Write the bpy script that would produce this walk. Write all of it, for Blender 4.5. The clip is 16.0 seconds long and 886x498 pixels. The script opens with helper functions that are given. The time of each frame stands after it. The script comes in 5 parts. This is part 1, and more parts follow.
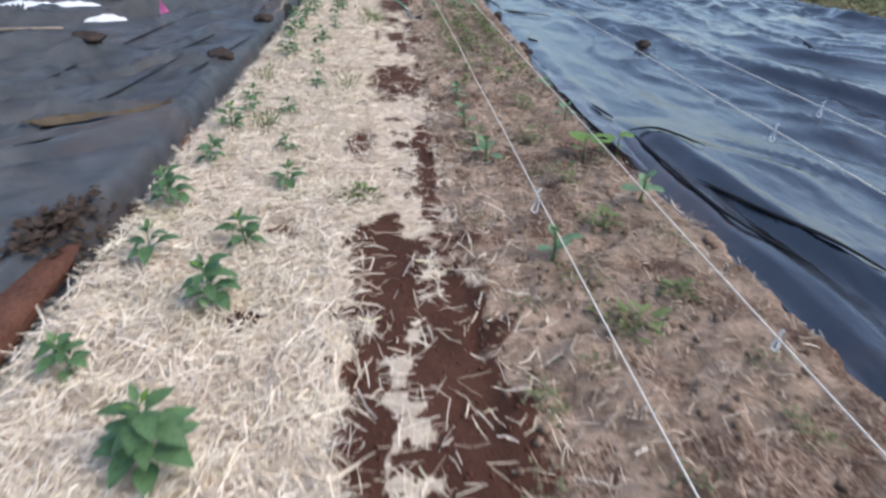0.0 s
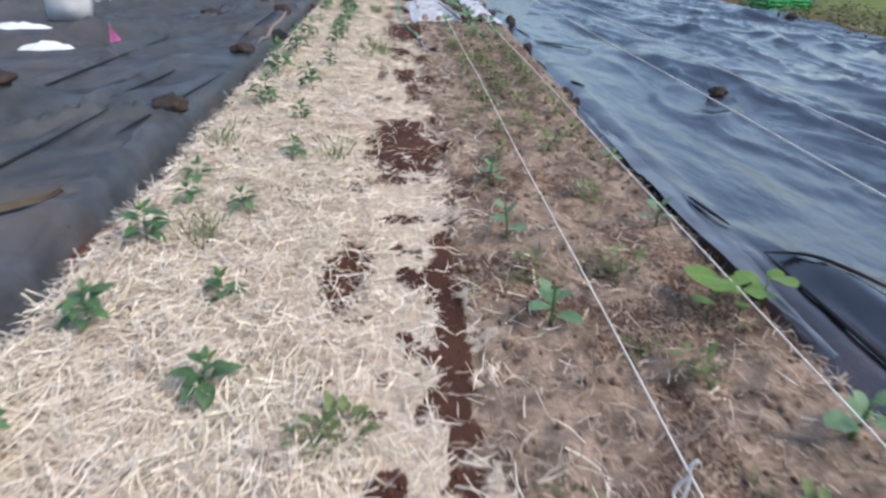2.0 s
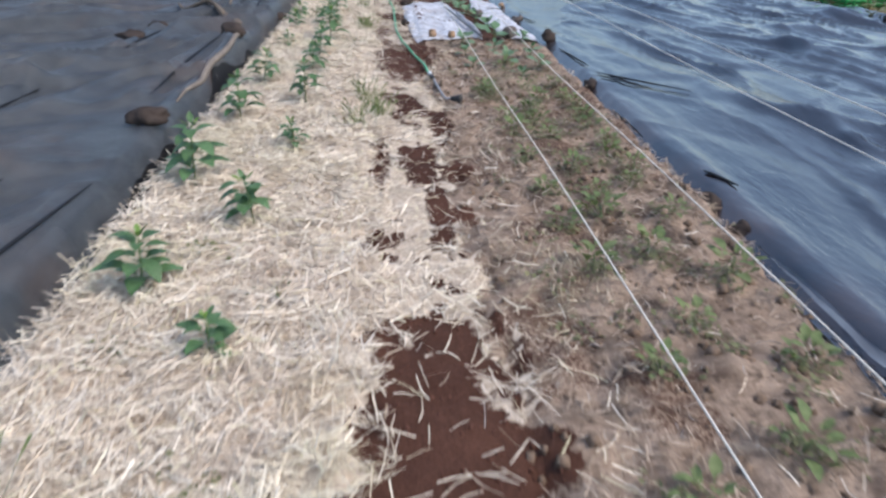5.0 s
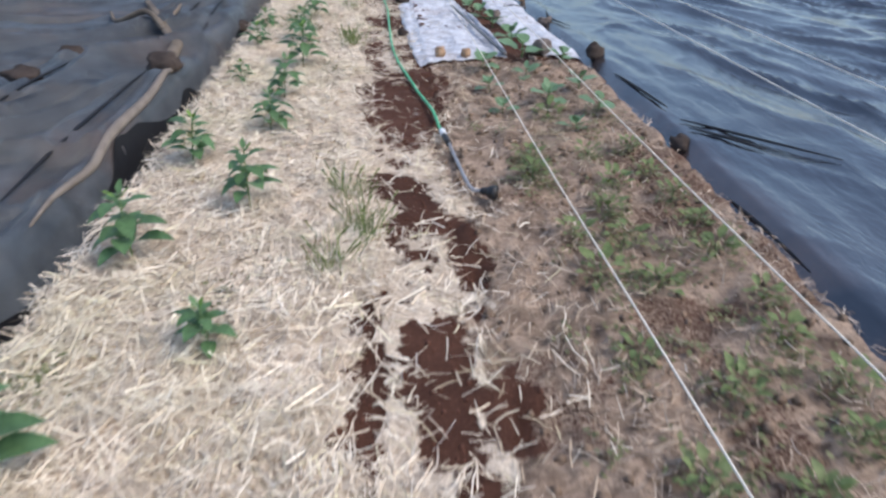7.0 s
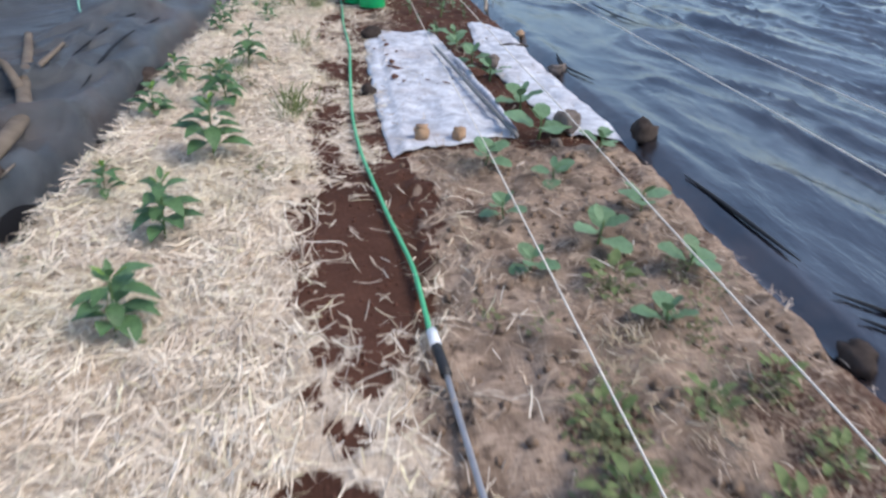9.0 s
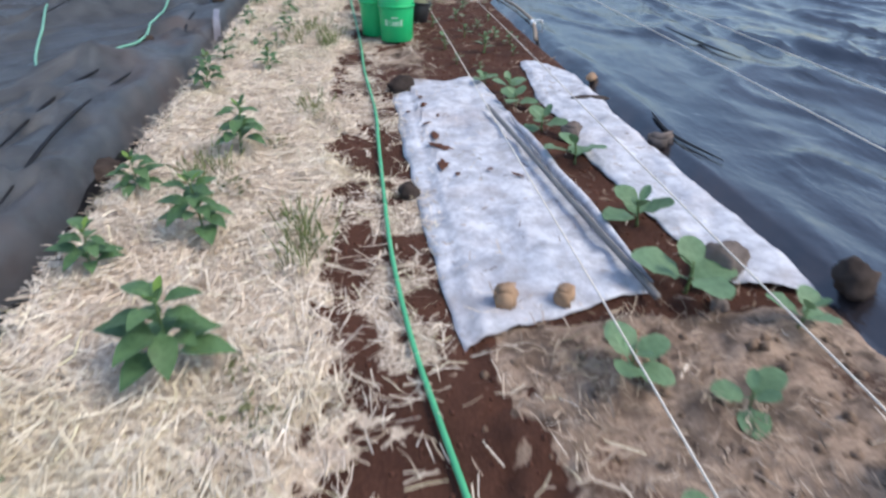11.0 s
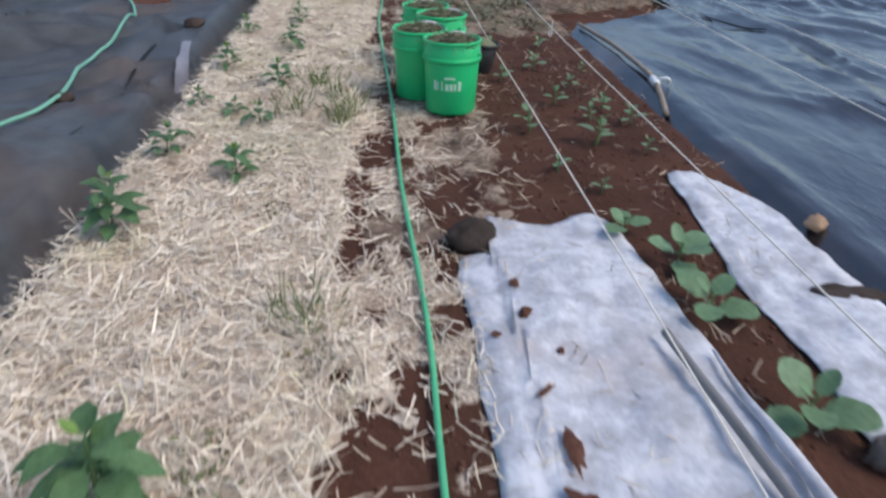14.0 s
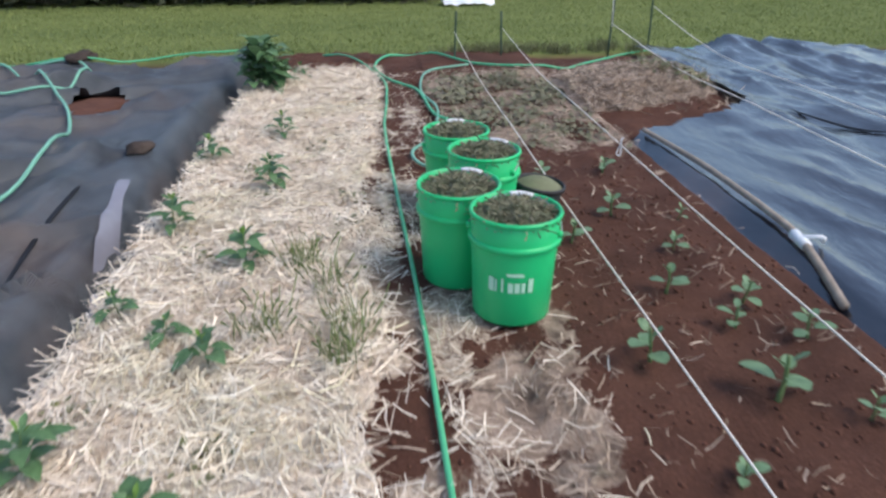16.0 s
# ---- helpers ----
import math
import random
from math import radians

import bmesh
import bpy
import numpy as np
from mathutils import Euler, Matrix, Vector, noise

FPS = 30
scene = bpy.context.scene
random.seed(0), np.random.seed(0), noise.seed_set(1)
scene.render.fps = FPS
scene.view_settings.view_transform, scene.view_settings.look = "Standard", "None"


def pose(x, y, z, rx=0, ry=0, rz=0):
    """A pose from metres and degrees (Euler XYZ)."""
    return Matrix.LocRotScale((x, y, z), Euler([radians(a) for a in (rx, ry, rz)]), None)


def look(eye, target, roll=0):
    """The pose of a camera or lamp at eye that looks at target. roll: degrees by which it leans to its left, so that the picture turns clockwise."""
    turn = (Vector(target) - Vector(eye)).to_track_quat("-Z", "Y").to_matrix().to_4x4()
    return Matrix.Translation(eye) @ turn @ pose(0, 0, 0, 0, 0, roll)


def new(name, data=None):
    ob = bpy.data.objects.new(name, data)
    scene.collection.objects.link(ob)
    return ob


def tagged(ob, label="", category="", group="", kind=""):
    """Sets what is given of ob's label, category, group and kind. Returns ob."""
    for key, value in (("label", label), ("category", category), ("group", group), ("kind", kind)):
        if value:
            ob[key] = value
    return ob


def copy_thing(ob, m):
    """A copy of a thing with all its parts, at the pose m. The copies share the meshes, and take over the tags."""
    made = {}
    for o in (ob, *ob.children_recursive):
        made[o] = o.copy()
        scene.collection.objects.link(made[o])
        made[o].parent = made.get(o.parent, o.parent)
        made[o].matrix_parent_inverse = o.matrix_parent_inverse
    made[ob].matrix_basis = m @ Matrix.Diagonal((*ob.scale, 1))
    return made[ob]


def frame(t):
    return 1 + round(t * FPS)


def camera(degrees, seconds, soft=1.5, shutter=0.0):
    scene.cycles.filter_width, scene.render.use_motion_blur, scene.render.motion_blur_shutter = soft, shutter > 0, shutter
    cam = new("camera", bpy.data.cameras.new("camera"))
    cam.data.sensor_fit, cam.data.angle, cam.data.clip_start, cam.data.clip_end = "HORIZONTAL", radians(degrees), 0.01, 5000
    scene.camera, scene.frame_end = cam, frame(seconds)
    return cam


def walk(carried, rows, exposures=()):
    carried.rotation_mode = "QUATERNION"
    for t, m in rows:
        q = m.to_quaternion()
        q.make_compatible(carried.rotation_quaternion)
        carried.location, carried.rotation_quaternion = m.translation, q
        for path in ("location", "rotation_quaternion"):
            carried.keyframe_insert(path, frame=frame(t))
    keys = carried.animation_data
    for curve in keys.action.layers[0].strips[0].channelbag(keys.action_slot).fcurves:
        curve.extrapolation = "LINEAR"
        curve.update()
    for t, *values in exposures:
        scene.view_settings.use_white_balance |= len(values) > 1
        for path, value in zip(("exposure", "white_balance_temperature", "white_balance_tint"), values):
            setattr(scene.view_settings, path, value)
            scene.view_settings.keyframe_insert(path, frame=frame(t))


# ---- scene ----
cam = camera(70.0, 16.0, soft=2.6, shutter=0.5)

PATH = [
    (0, (-0.215, 0.143, 1.263), (-0.044, 1.894, 0.311), 1.82),
    (0.5, (-0.233, 0.555, 1.239), (-0.068, 2.326, 0.323), 2.05),
    (1, (-0.220, 0.925, 1.221), (-0.082, 2.703, 0.317), 2.09),
    (1.5, (-0.195, 1.305, 1.216), (-0.058, 3.070, 0.285), 2.36),
    (2, (-0.200, 1.710, 1.185), (-0.042, 3.483, 0.274), 2.79),
    (2.5, (-0.202, 2.108, 1.141), (-0.056, 3.879, 0.222), 2.78),
    (3, (-0.197, 2.530, 1.173), (-0.049, 4.291, 0.236), 2.90),
    (3.5, (-0.245, 2.952, 1.169), (-0.106, 4.725, 0.254), 2.92),
    (4, (-0.288, 3.339, 1.164), (-0.187, 5.113, 0.248), 2.17),
    (4.2, (-0.295, 3.519, 1.159), (-0.175, 5.289, 0.236), 2.43),
    (6.3, (-0.288, 5.444, 1.195), (-0.059, 7.159, 0.192), 1.26),
    (6.5, (-0.286, 5.621, 1.204), (-0.080, 7.331, 0.188), 0.83),
    (7, (-0.245, 6.028, 1.198), (-0.067, 7.739, 0.178), 0.79),
    (7.5, (-0.183, 6.438, 1.204), (0.061, 8.140, 0.183), 2.12),
    (8, (-0.196, 6.856, 1.191), (0.049, 8.563, 0.177), 2.37),
    (8.2, (-0.178, 7.047, 1.174), (0.079, 8.753, 0.163), 2.31),
    (10.3, (-0.110, 8.627, 1.195), (0.111, 10.330, 0.170), 0.28),
    (10.5, (-0.125, 8.745, 1.206), (0.084, 10.445, 0.172), -0.28),
    (11, (-0.195, 9.182, 1.217), (0.019, 10.887, 0.194), -0.06),
    (11.5, (-0.191, 9.581, 1.178), (-0.008, 11.291, 0.156), -0.25),
    (12, (-0.226, 9.952, 1.185), (-0.019, 11.642, 0.137), 0.47),
    (12.5, (-0.244, 10.315, 1.183), (-0.021, 12.000, 0.130), 1.18),
    (13, (-0.218, 10.605, 1.165), (-0.036, 12.281, 0.089), 0.79),
    (13.5, (-0.186, 10.977, 1.167), (-0.038, 12.656, 0.091), 0.51),
    (14, (-0.236, 11.366, 1.149), (-0.073, 13.062, 0.102), 1.09),
    (14.5, (-0.254, 11.723, 1.157), (-0.122, 13.455, 0.165), 0.26),
    (15, (-0.240, 12.141, 1.168), (-0.112, 13.890, 0.207), -0.33),
    (15.5, (-0.281, 12.493, 1.176), (-0.111, 14.264, 0.262), -0.22),
    (16, (-0.316, 12.832, 1.189), (-0.134, 14.602, 0.274), -0.17),
]
walk(cam, [(t, look(eye, target, roll)) for t, eye, target, roll in PATH], exposures=((0.0, 0.82), (10.5, 0.80), (12.0, 0.70), (13.0, 0.54), (13.5, 0.50), (14.5, 0.58), (15.5, 0.78), (16.0, 0.86)))

# ---- light: overcast day ----
world = bpy.data.worlds.new("overcast_sky")
scene.world = world
world.use_nodes = True
wn = world.node_tree
sky = wn.nodes.new("ShaderNodeTexSky")
sky.sky_type = "NISHITA"
sky.sun_disc = False
sky.sun_elevation, sky.sun_rotation = radians(50), radians(115)
sky.dust_density, sky.air_density, sky.ozone_density = 1.5, 1.0, 1.5
wn.links.new(sky.outputs[0], wn.nodes["Background"].inputs["Color"])
wn.nodes["Background"].inputs["Strength"].default_value = 0.145
sun = new("sun", bpy.data.lights.new("sun", "SUN"))
sun.data.energy, sun.data.angle, sun.data.color = 1.4, radians(30), (1.0, 0.90, 0.78)
sun.matrix_world = look((5.8, -2.7, 7.6), (0, 0, 0))

# ---- materials ----
def material(name, rough=0.8, spec=0.3):
    m = bpy.data.materials.new(name)
    m.use_nodes = True
    n = m.node_tree.nodes
    b = n["Principled BSDF"]
    b.inputs["Roughness"].default_value = rough
    b.inputs["Specular IOR Level"].default_value = spec
    b.inputs["IOR"].default_value = 1.5
    return m, n, m.node_tree.links, b


def coords(n, l, scale=(1, 1, 1), rot=0.0):
    tc, mp = n.new("ShaderNodeTexCoord"), n.new("ShaderNodeMapping")
    mp.inputs["Scale"].default_value = scale
    mp.inputs["Rotation"].default_value = (0, 0, rot)
    l.new(tc.outputs["Object"], mp.inputs["Vector"])
    return mp.outputs[0]


def noise_tex(n, l, vec, scale, detail=4.0, rough=0.6, dist=0.0):
    t = n.new("ShaderNodeTexNoise")
    t.inputs["Scale"].default_value, t.inputs["Detail"].default_value = scale, detail
    t.inputs["Roughness"].default_value, t.inputs["Distortion"].default_value = rough, dist
    if vec is not None:
        l.new(vec, t.inputs["Vector"])
    return t.outputs["Fac"]


def ramp(n, l, fac, stops):
    r = n.new("ShaderNodeValToRGB")
    e = r.color_ramp.elements
    while len(e) < len(stops):
        e.new(0.5)
    for k, (p, c) in enumerate(stops):
        e[k].position = p
        e[k].color = (*c, 1)
    l.new(fac, r.inputs[0])
    return r.outputs[0]


def mix(n, l, fac, a, b, mode="MIX"):
    m = n.new("ShaderNodeMix")
    m.data_type, m.blend_type = "RGBA", mode
    for sock, v in ((m.inputs[0], fac), (m.inputs[6], a), (m.inputs[7], b)):
        if isinstance(v, (int, float)):
            sock.default_value = v
        elif isinstance(v, tuple):
            sock.default_value = (*v, 1)
        else:
            l.new(v, sock)
    return m.outputs[2]


def bump(n, l, b, height, strength=0.5, dist=0.01):
    k = n.new("ShaderNodeBump")
    k.inputs["Strength"].default_value, k.inputs["Distance"].default_value = strength, dist
    l.new(height, k.inputs["Height"])
    l.new(k.outputs[0], b.inputs["Normal"])


def plain(name, colour, rough=0.7, spec=0.3, vary=0.25, scale=30.0, metal=0.0, rel=0.2):
    """A plain surface with blotches and grain of the given colour."""
    m, n, l, b = material(name, rough, spec)
    v = coords(n, l)
    a = noise_tex(n, l, v, scale, 5)
    c = noise_tex(n, l, v, scale * 0.13, 3)
    dark = tuple(x * (1 - vary) for x in colour)
    lite = tuple(min(1, x * (1 + vary)) for x in colour)
    c1 = ramp(n, l, a, [(0.3, dark), (0.7, lite)])
    c2 = mix(n, l, 0.4, c1, ramp(n, l, c, [(0.35, dark), (0.65, lite)]))
    l.new(c2, b.inputs["Base Color"])
    b.inputs["Metallic"].default_value = metal
    bump(n, l, b, a, rel, 0.004)
    return m


def leafy(name, colours, rough=0.5, trans=0.25, island=False):
    """Leaf tissue: random tint for each plant or blade, with light through it."""
    m, n, l, b = material(name, rough, 0.35)
    if island:
        r = n.new("ShaderNodeNewGeometry").outputs["Random Per Island"]
    else:
        r = n.new("ShaderNodeObjectInfo").outputs["Random"]
    c = ramp(n, l, r, [(k / (len(colours) - 1), x) for k, x in enumerate(colours)])
    v = noise_tex(n, l, coords(n, l), 60, 3)
    c = mix(n, l, 0.35, c, ramp(n, l, v, [(0.3, tuple(x * 0.6 for x in colours[0])), (0.7, tuple(x * 1.3 for x in colours[-1]))]))
    l.new(c, b.inputs["Base Color"])
    t, ms = n.new("ShaderNodeBsdfTranslucent"), n.new("ShaderNodeMixShader")
    l.new(c, t.inputs["Color"])
    ms.inputs[0].default_value = trans
    l.new(b.outputs[0], ms.inputs[1])
    l.new(t.outputs[0], ms.inputs[2])
    l.new(ms.outputs[0], n["Material Output"].inputs["Surface"])
    return m


def bed_material():
    """Red soil, dry weedy litter and matted straw, mixed by what lies at each spot."""
    m, n, l, b = material("bed_soil_and_straw", 0.92, 0.15)
    at = n.new("ShaderNodeAttribute")
    at.attribute_name = "cover"
    sep = n.new("ShaderNodeSeparateColor")
    l.new(at.outputs["Color"], sep.inputs[0])
    v = coords(n, l)
    fine, mid, big = noise_tex(n, l, v, 90, 5), noise_tex(n, l, v, 17, 4), noise_tex(n, l, v, 2.3, 3)
    soil = ramp(n, l, fine, [(0.25, (0.038, 0.017, 0.011)), (0.55, (0.078, 0.035, 0.023)), (0.8, (0.145, 0.070, 0.049))])
    soil = mix(n, l, 0.45, soil, ramp(n, l, big, [(0.35, (0.040, 0.018, 0.013)), (0.65, (0.108, 0.050, 0.034))]))
    f1 = noise_tex(n, l, coords(n, l, (26, 150, 40), 0.5), 1.0, 3)
    f2 = noise_tex(n, l, coords(n, l, (150, 24, 40), 0.35), 1.0, 3)
    f3 = noise_tex(n, l, coords(n, l, (24, 140, 40), 1.35), 1.0, 3)
    fib = mix(n, l, mid, mix(n, l, 0.5, f1, f2), f3)
    straw = ramp(n, l, fib, [(0.3, (0.24, 0.18, 0.135)), (0.5, (0.56, 0.465, 0.37)), (0.72, (0.82, 0.725, 0.61))])
    dry = ramp(n, l, fib, [(0.3, (0.115, 0.078, 0.058)), (0.5, (0.315, 0.234, 0.178)), (0.75, (0.54, 0.42, 0.33))])
    patch = noise_tex(n, l, v, 5.5, 6, 0.65)
    dry = mix(n, l, ramp(n, l, patch, [(0.46, (0, 0, 0)), (0.62, (0.85, 0.85, 0.85))]), dry, (0.110, 0.077, 0.058))
    dry = mix(n, l, ramp(n, l, mid, [(0.56, (0, 0, 0)), (0.66, (0.8, 0.8, 0.8))]), dry, (0.062, 0.043, 0.033))
    def edge(chan):
        add = n.new("ShaderNodeMath")
        add.operation = "ADD"
        l.new(chan, add.inputs[0])
        sub = n.new("ShaderNodeMath")
        sub.operation = "MULTIPLY_ADD"
        l.new(fine, sub.inputs[0])
        sub.inputs[1].default_value, sub.inputs[2].default_value = 0.9, -0.45
        l.new(sub.outputs[0], add.inputs[1])
        return ramp(n, l, add.outputs[0], [(0.40, (0, 0, 0)), (0.60, (1, 1, 1))])
    c = mix(n, l, edge(sep.outputs[1]), soil, dry)
    c = mix(n, l, edge(sep.outputs[0]), c, straw)
    l.new(c, b.inputs["Base Color"])
    bump(n, l, b, mix(n, l, 0.5, fine, fib), 0.8, 0.012)
    return m


def straw_material(name, stops):
    m, n, l, b = material(name, 0.65, 0.3)
    r = n.new("ShaderNodeNewGeometry").outputs["Random Per Island"]
    v = coords(n, l)
    c = ramp(n, l, r, stops)
    mid, big = noise_tex(n, l, v, 11, 4), noise_tex(n, l, v, 2.2, 4)
    c = mix(n, l, ramp(n, l, mid, [(0.38, (0.65, 0.65, 0.65)), (0.52, (0, 0, 0))]), c, mix(n, l, 0.5, c, (0.30, 0.225, 0.165)))
    c = mix(n, l, ramp(n, l, big, [(0.52, (0, 0, 0)), (0.68, (0.55, 0.55, 0.55))]), c, mix(n, l, 0.5, c, (0.62, 0.47, 0.37)))
    tint = noise_tex(n, l, v, 1.3, 5, 0.6, 0.4)
    c = mix(n, l, ramp(n, l, tint, [(0.54, (0, 0, 0)), (0.66, (0.5, 0.5, 0.5))]), c, mix(n, l, 0.5, c, (0.55, 0.53, 0.30)))
    l.new(c, b.inputs["Base Color"])
    return m


def film_material():
    """Thin black polythene: a soft gloss, dusty in places."""
    m, n, l, b = material("black_polythene_film", 0.2, 1.0)
    v = coords(n, l)
    dust = noise_tex(n, l, v, 1.1, 5)
    b.inputs["IOR"].default_value = 1.63
    fine = mix(n, l, 0.4, noise_tex(n, l, coords(n, l, (1.0, 0.28, 1.0), 0.25), 5.5, 6, 0.62, 0.6), noise_tex(n, l, coords(n, l, (1.0, 0.45, 1.0), 0.1), 17, 4))
    c = mix(n, l, ramp(n, l, dust, [(0.4, (0, 0, 0)), (0.75, (0.5, 0.5, 0.5))]), (0.010, 0.011, 0.016), (0.050, 0.050, 0.056))
    sx = n.new("ShaderNodeSeparateXYZ")
    l.new(v, sx.inputs[0])
    near = n.new("ShaderNodeMapRange")
    near.inputs["From Min"].default_value, near.inputs["From Max"].default_value = 1.45, 1.20
    l.new(sx.outputs[0], near.inputs["Value"])
    mud = n.new("ShaderNodeMath")
    mud.operation = "MULTIPLY"
    l.new(near.outputs[0], mud.inputs[0])
    l.new(ramp(n, l, noise_tex(n, l, v, 1.7, 5), [(0.42, (0, 0, 0)), (0.62, (0.6, 0.6, 0.6))]), mud.inputs[1])
    c = mix(n, l, mud.outputs[0], c, (0.12, 0.080, 0.065))
    l.new(c, b.inputs["Base Color"])
    rr = n.new("ShaderNodeMapRange")
    rr.inputs["To Min"].default_value, rr.inputs["To Max"].default_value = 0.10, 0.24
    l.new(dust, rr.inputs["Value"])
    l.new(rr.outputs[0], b.inputs["Roughness"])
    bump(n, l, b, fine, 0.45, 0.03)
    return m


def fabric_material():
    """Woven black ground cloth, faded grey and stained with red dust."""
    m, n, l, b = material("woven_ground_cloth", 0.42, 0.55)
    v = coords(n, l)
    big, mid = noise_tex(n, l, v, 0.9, 4), noise_tex(n, l, v, 6, 5)
    w = n.new("ShaderNodeTexWave")
    w.inputs["Scale"].default_value = 60
    l.new(coords(n, l, (1, 1, 1), 0.4), w.inputs["Vector"])
    c = ramp(n, l, mid, [(0.3, (0.032, 0.037, 0.044)), (0.7, (0.080, 0.089, 0.100))])
    c = mix(n, l, ramp(n, l, big, [(0.52, (0, 0, 0)), (0.72, (0.6, 0.6, 0.6))]), c, (0.125, 0.085, 0.068))
    l.new(c, b.inputs["Base Color"])
    crumple = noise_tex(n, l, coords(n, l, (0.9, 2.4, 1.0), -0.6), 2.6, 6, 0.62, 0.8)
    bump(n, l, b, mix(n, l, 0.75, mix(n, l, 0.5, mid, w.outputs["Fac"]), crumple), 0.7, 0.035)
    return m


def sheet_material():
    """White spun row cover, grubby with soil."""
    m, n, l, b = material("white_row_cover", 0.8, 0.2)
    v = coords(n, l)
    d1, d2 = noise_tex(n, l, v, 10.0, 8, 0.76), noise_tex(n, l, v, 26, 4)
    c = ramp(n, l, d1, [(0.34, (0.33, 0.33, 0.355)), (0.47, (0.43, 0.445, 0.495)), (0.60, (0.61, 0.63, 0.68))])
    c = mix(n, l, ramp(n, l, d2, [(0.64, (0, 0, 0)), (0.74, (0.6, 0.6, 0.6))]), c, (0.34, 0.27, 0.24))
    l.new(c, b.inputs["Base Color"])
    grime = noise_tex(n, l, v, 1.6, 4)
    c = mix(n, l, ramp(n, l, grime, [(0.52, (0, 0, 0)), (0.70, (0.5, 0.5, 0.5))]), c, (0.44, 0.37, 0.35))
    l.new(c, b.inputs["Base Color"])
    bump(n, l, b, mix(n, l, 0.5, d2, d1), 0.45, 0.008)
    return m


def ground_material():
    m, n, l, b = material("field_ground", 0.95, 0.1)
    v = coords(n, l)
    a, c = noise_tex(n, l, v, 3, 6), noise_tex(n, l, coords(n, l, (0.25, 1.0, 1.0)), 0.9, 4)
    grass = ramp(n, l, a, [(0.3, (0.09, 0.12, 0.038)), (0.55, (0.16, 0.20, 0.062)), (0.8, (0.24, 0.27, 0.095))])
    g2 = ramp(n, l, c, [(0.35, (0.075, 0.095, 0.03)), (0.65, (0.14, 0.16, 0.052))])
    earth = ramp(n, l, a, [(0.3, (0.06, 0.03, 0.02)), (0.7, (0.15, 0.075, 0.05))])
    at = n.new("ShaderNodeAttribute")
    at.attribute_name = "grass"
    l.new(mix(n, l, at.outputs["Fac"], earth, mix(n, l, 0.55, grass, g2)), b.inputs["Base Color"])
    bump(n, l, b, a, 0.6, 0.03)
    return m


M_BED, M_FILM, M_FABRIC, M_SHEET, M_GROUND = bed_material(), film_material(), fabric_material(), sheet_material(), ground_material()
M_STRAW = straw_material("pale_straw", [(0, (0.30, 0.225, 0.16)), (0.12, (0.58, 0.48, 0.37)), (0.5, (0.82, 0.715, 0.585)), (0.88, (0.93, 0.85, 0.73)), (1, (0.72, 0.66, 0.43))])
M_DRY = straw_material("dry_clippings", [(0, (0.09, 0.063, 0.046)), (0.35, (0.23, 0.17, 0.125)), (0.7, (0.42, 0.325, 0.25)), (1, (0.62, 0.51, 0.41))])
M_PLANT = leafy("pepper_leaf", [(0.055, 0.115, 0.050), (0.085, 0.165, 0.068), (0.12, 0.22, 0.10)])
M_BRASS = leafy("brassica_leaf", [(0.105, 0.185, 0.095), (0.14, 0.24, 0.125), (0.165, 0.28, 0.155)], 0.55, 0.15)
M_LIME = leafy("young_lime_leaf", [(0.12, 0.22, 0.045), (0.17, 0.29, 0.065)])
M_WEED = leafy("weed_leaf", [(0.08, 0.10, 0.042), (0.145, 0.16, 0.072), (0.225, 0.22, 0.115)], 0.6, 0.2, True)
M_TUFT = leafy("tuft_blade", [(0.10, 0.15, 0.045), (0.16, 0.22, 0.075), (0.24, 0.27, 0.12)], 0.6, 0.25, True)
M_OLIVE = leafy("olive_weed_leaf", [(0.10, 0.15, 0.05), (0.145, 0.205, 0.072), (0.19, 0.225, 0.10)], 0.6, 0.2)
M_BROWNLEAF = leafy("dead_brown_leaf", [(0.025, 0.018, 0.014), (0.05, 0.034, 0.025), (0.085, 0.058, 0.042)], 0.9, 0.05, True)
M_GRASS = leafy("lawn_blade", [(0.13, 0.17, 0.05), (0.19, 0.235, 0.07), (0.25, 0.285, 0.10)], 0.6, 0.2, True)
M_DRYGREEN = leafy("wilted_weed", [(0.17, 0.15, 0.10), (0.26, 0.235, 0.165), (0.15, 0.17, 0.095)], 0.8, 0.1, True)
M_HEDGE = leafy("hedge_leaf", [(0.02, 0.03, 0.014), (0.045, 0.055, 0.025), (0.07, 0.07, 0.04)], 0.7, 0.1, True)
M_STEM = plain("plant_stem", (0.10, 0.16, 0.06), 0.6)
M_BUCKET = plain("green_bucket_plastic", (0.014, 0.46, 0.16), 0.38, 0.45, 0.06, 8, 0, 0.03)
M_BUCKETIN = plain("bucket_handle_wire", (0.35, 0.37, 0.36), 0.4, 0.5, 0.1, 40, 0.8)
M_WHITE = plain("white_plastic", (0.74, 0.76, 0.78), 0.5, 0.4, 0.08)
M_DULL = plain("weathered_white_plastic", (0.40, 0.41, 0.43), 0.6, 0.3, 0.25, 7)
M_PRINT = plain("white_print", (0.40, 0.66, 0.50), 0.5, 0.3, 0.1)
M_HOSE = plain("green_hose_rubber", (0.075, 0.40, 0.20), 0.45, 0.4, 0.12, 20, 0, 0.05)
M_HOSEPALE = plain("pale_green_hose_rubber", (0.16, 0.38, 0.28), 0.5, 0.4, 0.12, 20, 0, 0.05)
M_STRING = plain("string_twine", (0.76, 0.71, 0.63), 0.85, 0.1, 0.15, 300)
M_STAKE = plain("stake_green_paint", (0.045, 0.075, 0.05), 0.6, 0.3, 0.3)
M_STONE = plain("brown_clod", (0.055, 0.043, 0.038), 0.95, 0.1, 0.45, 25, 0, 0.8)
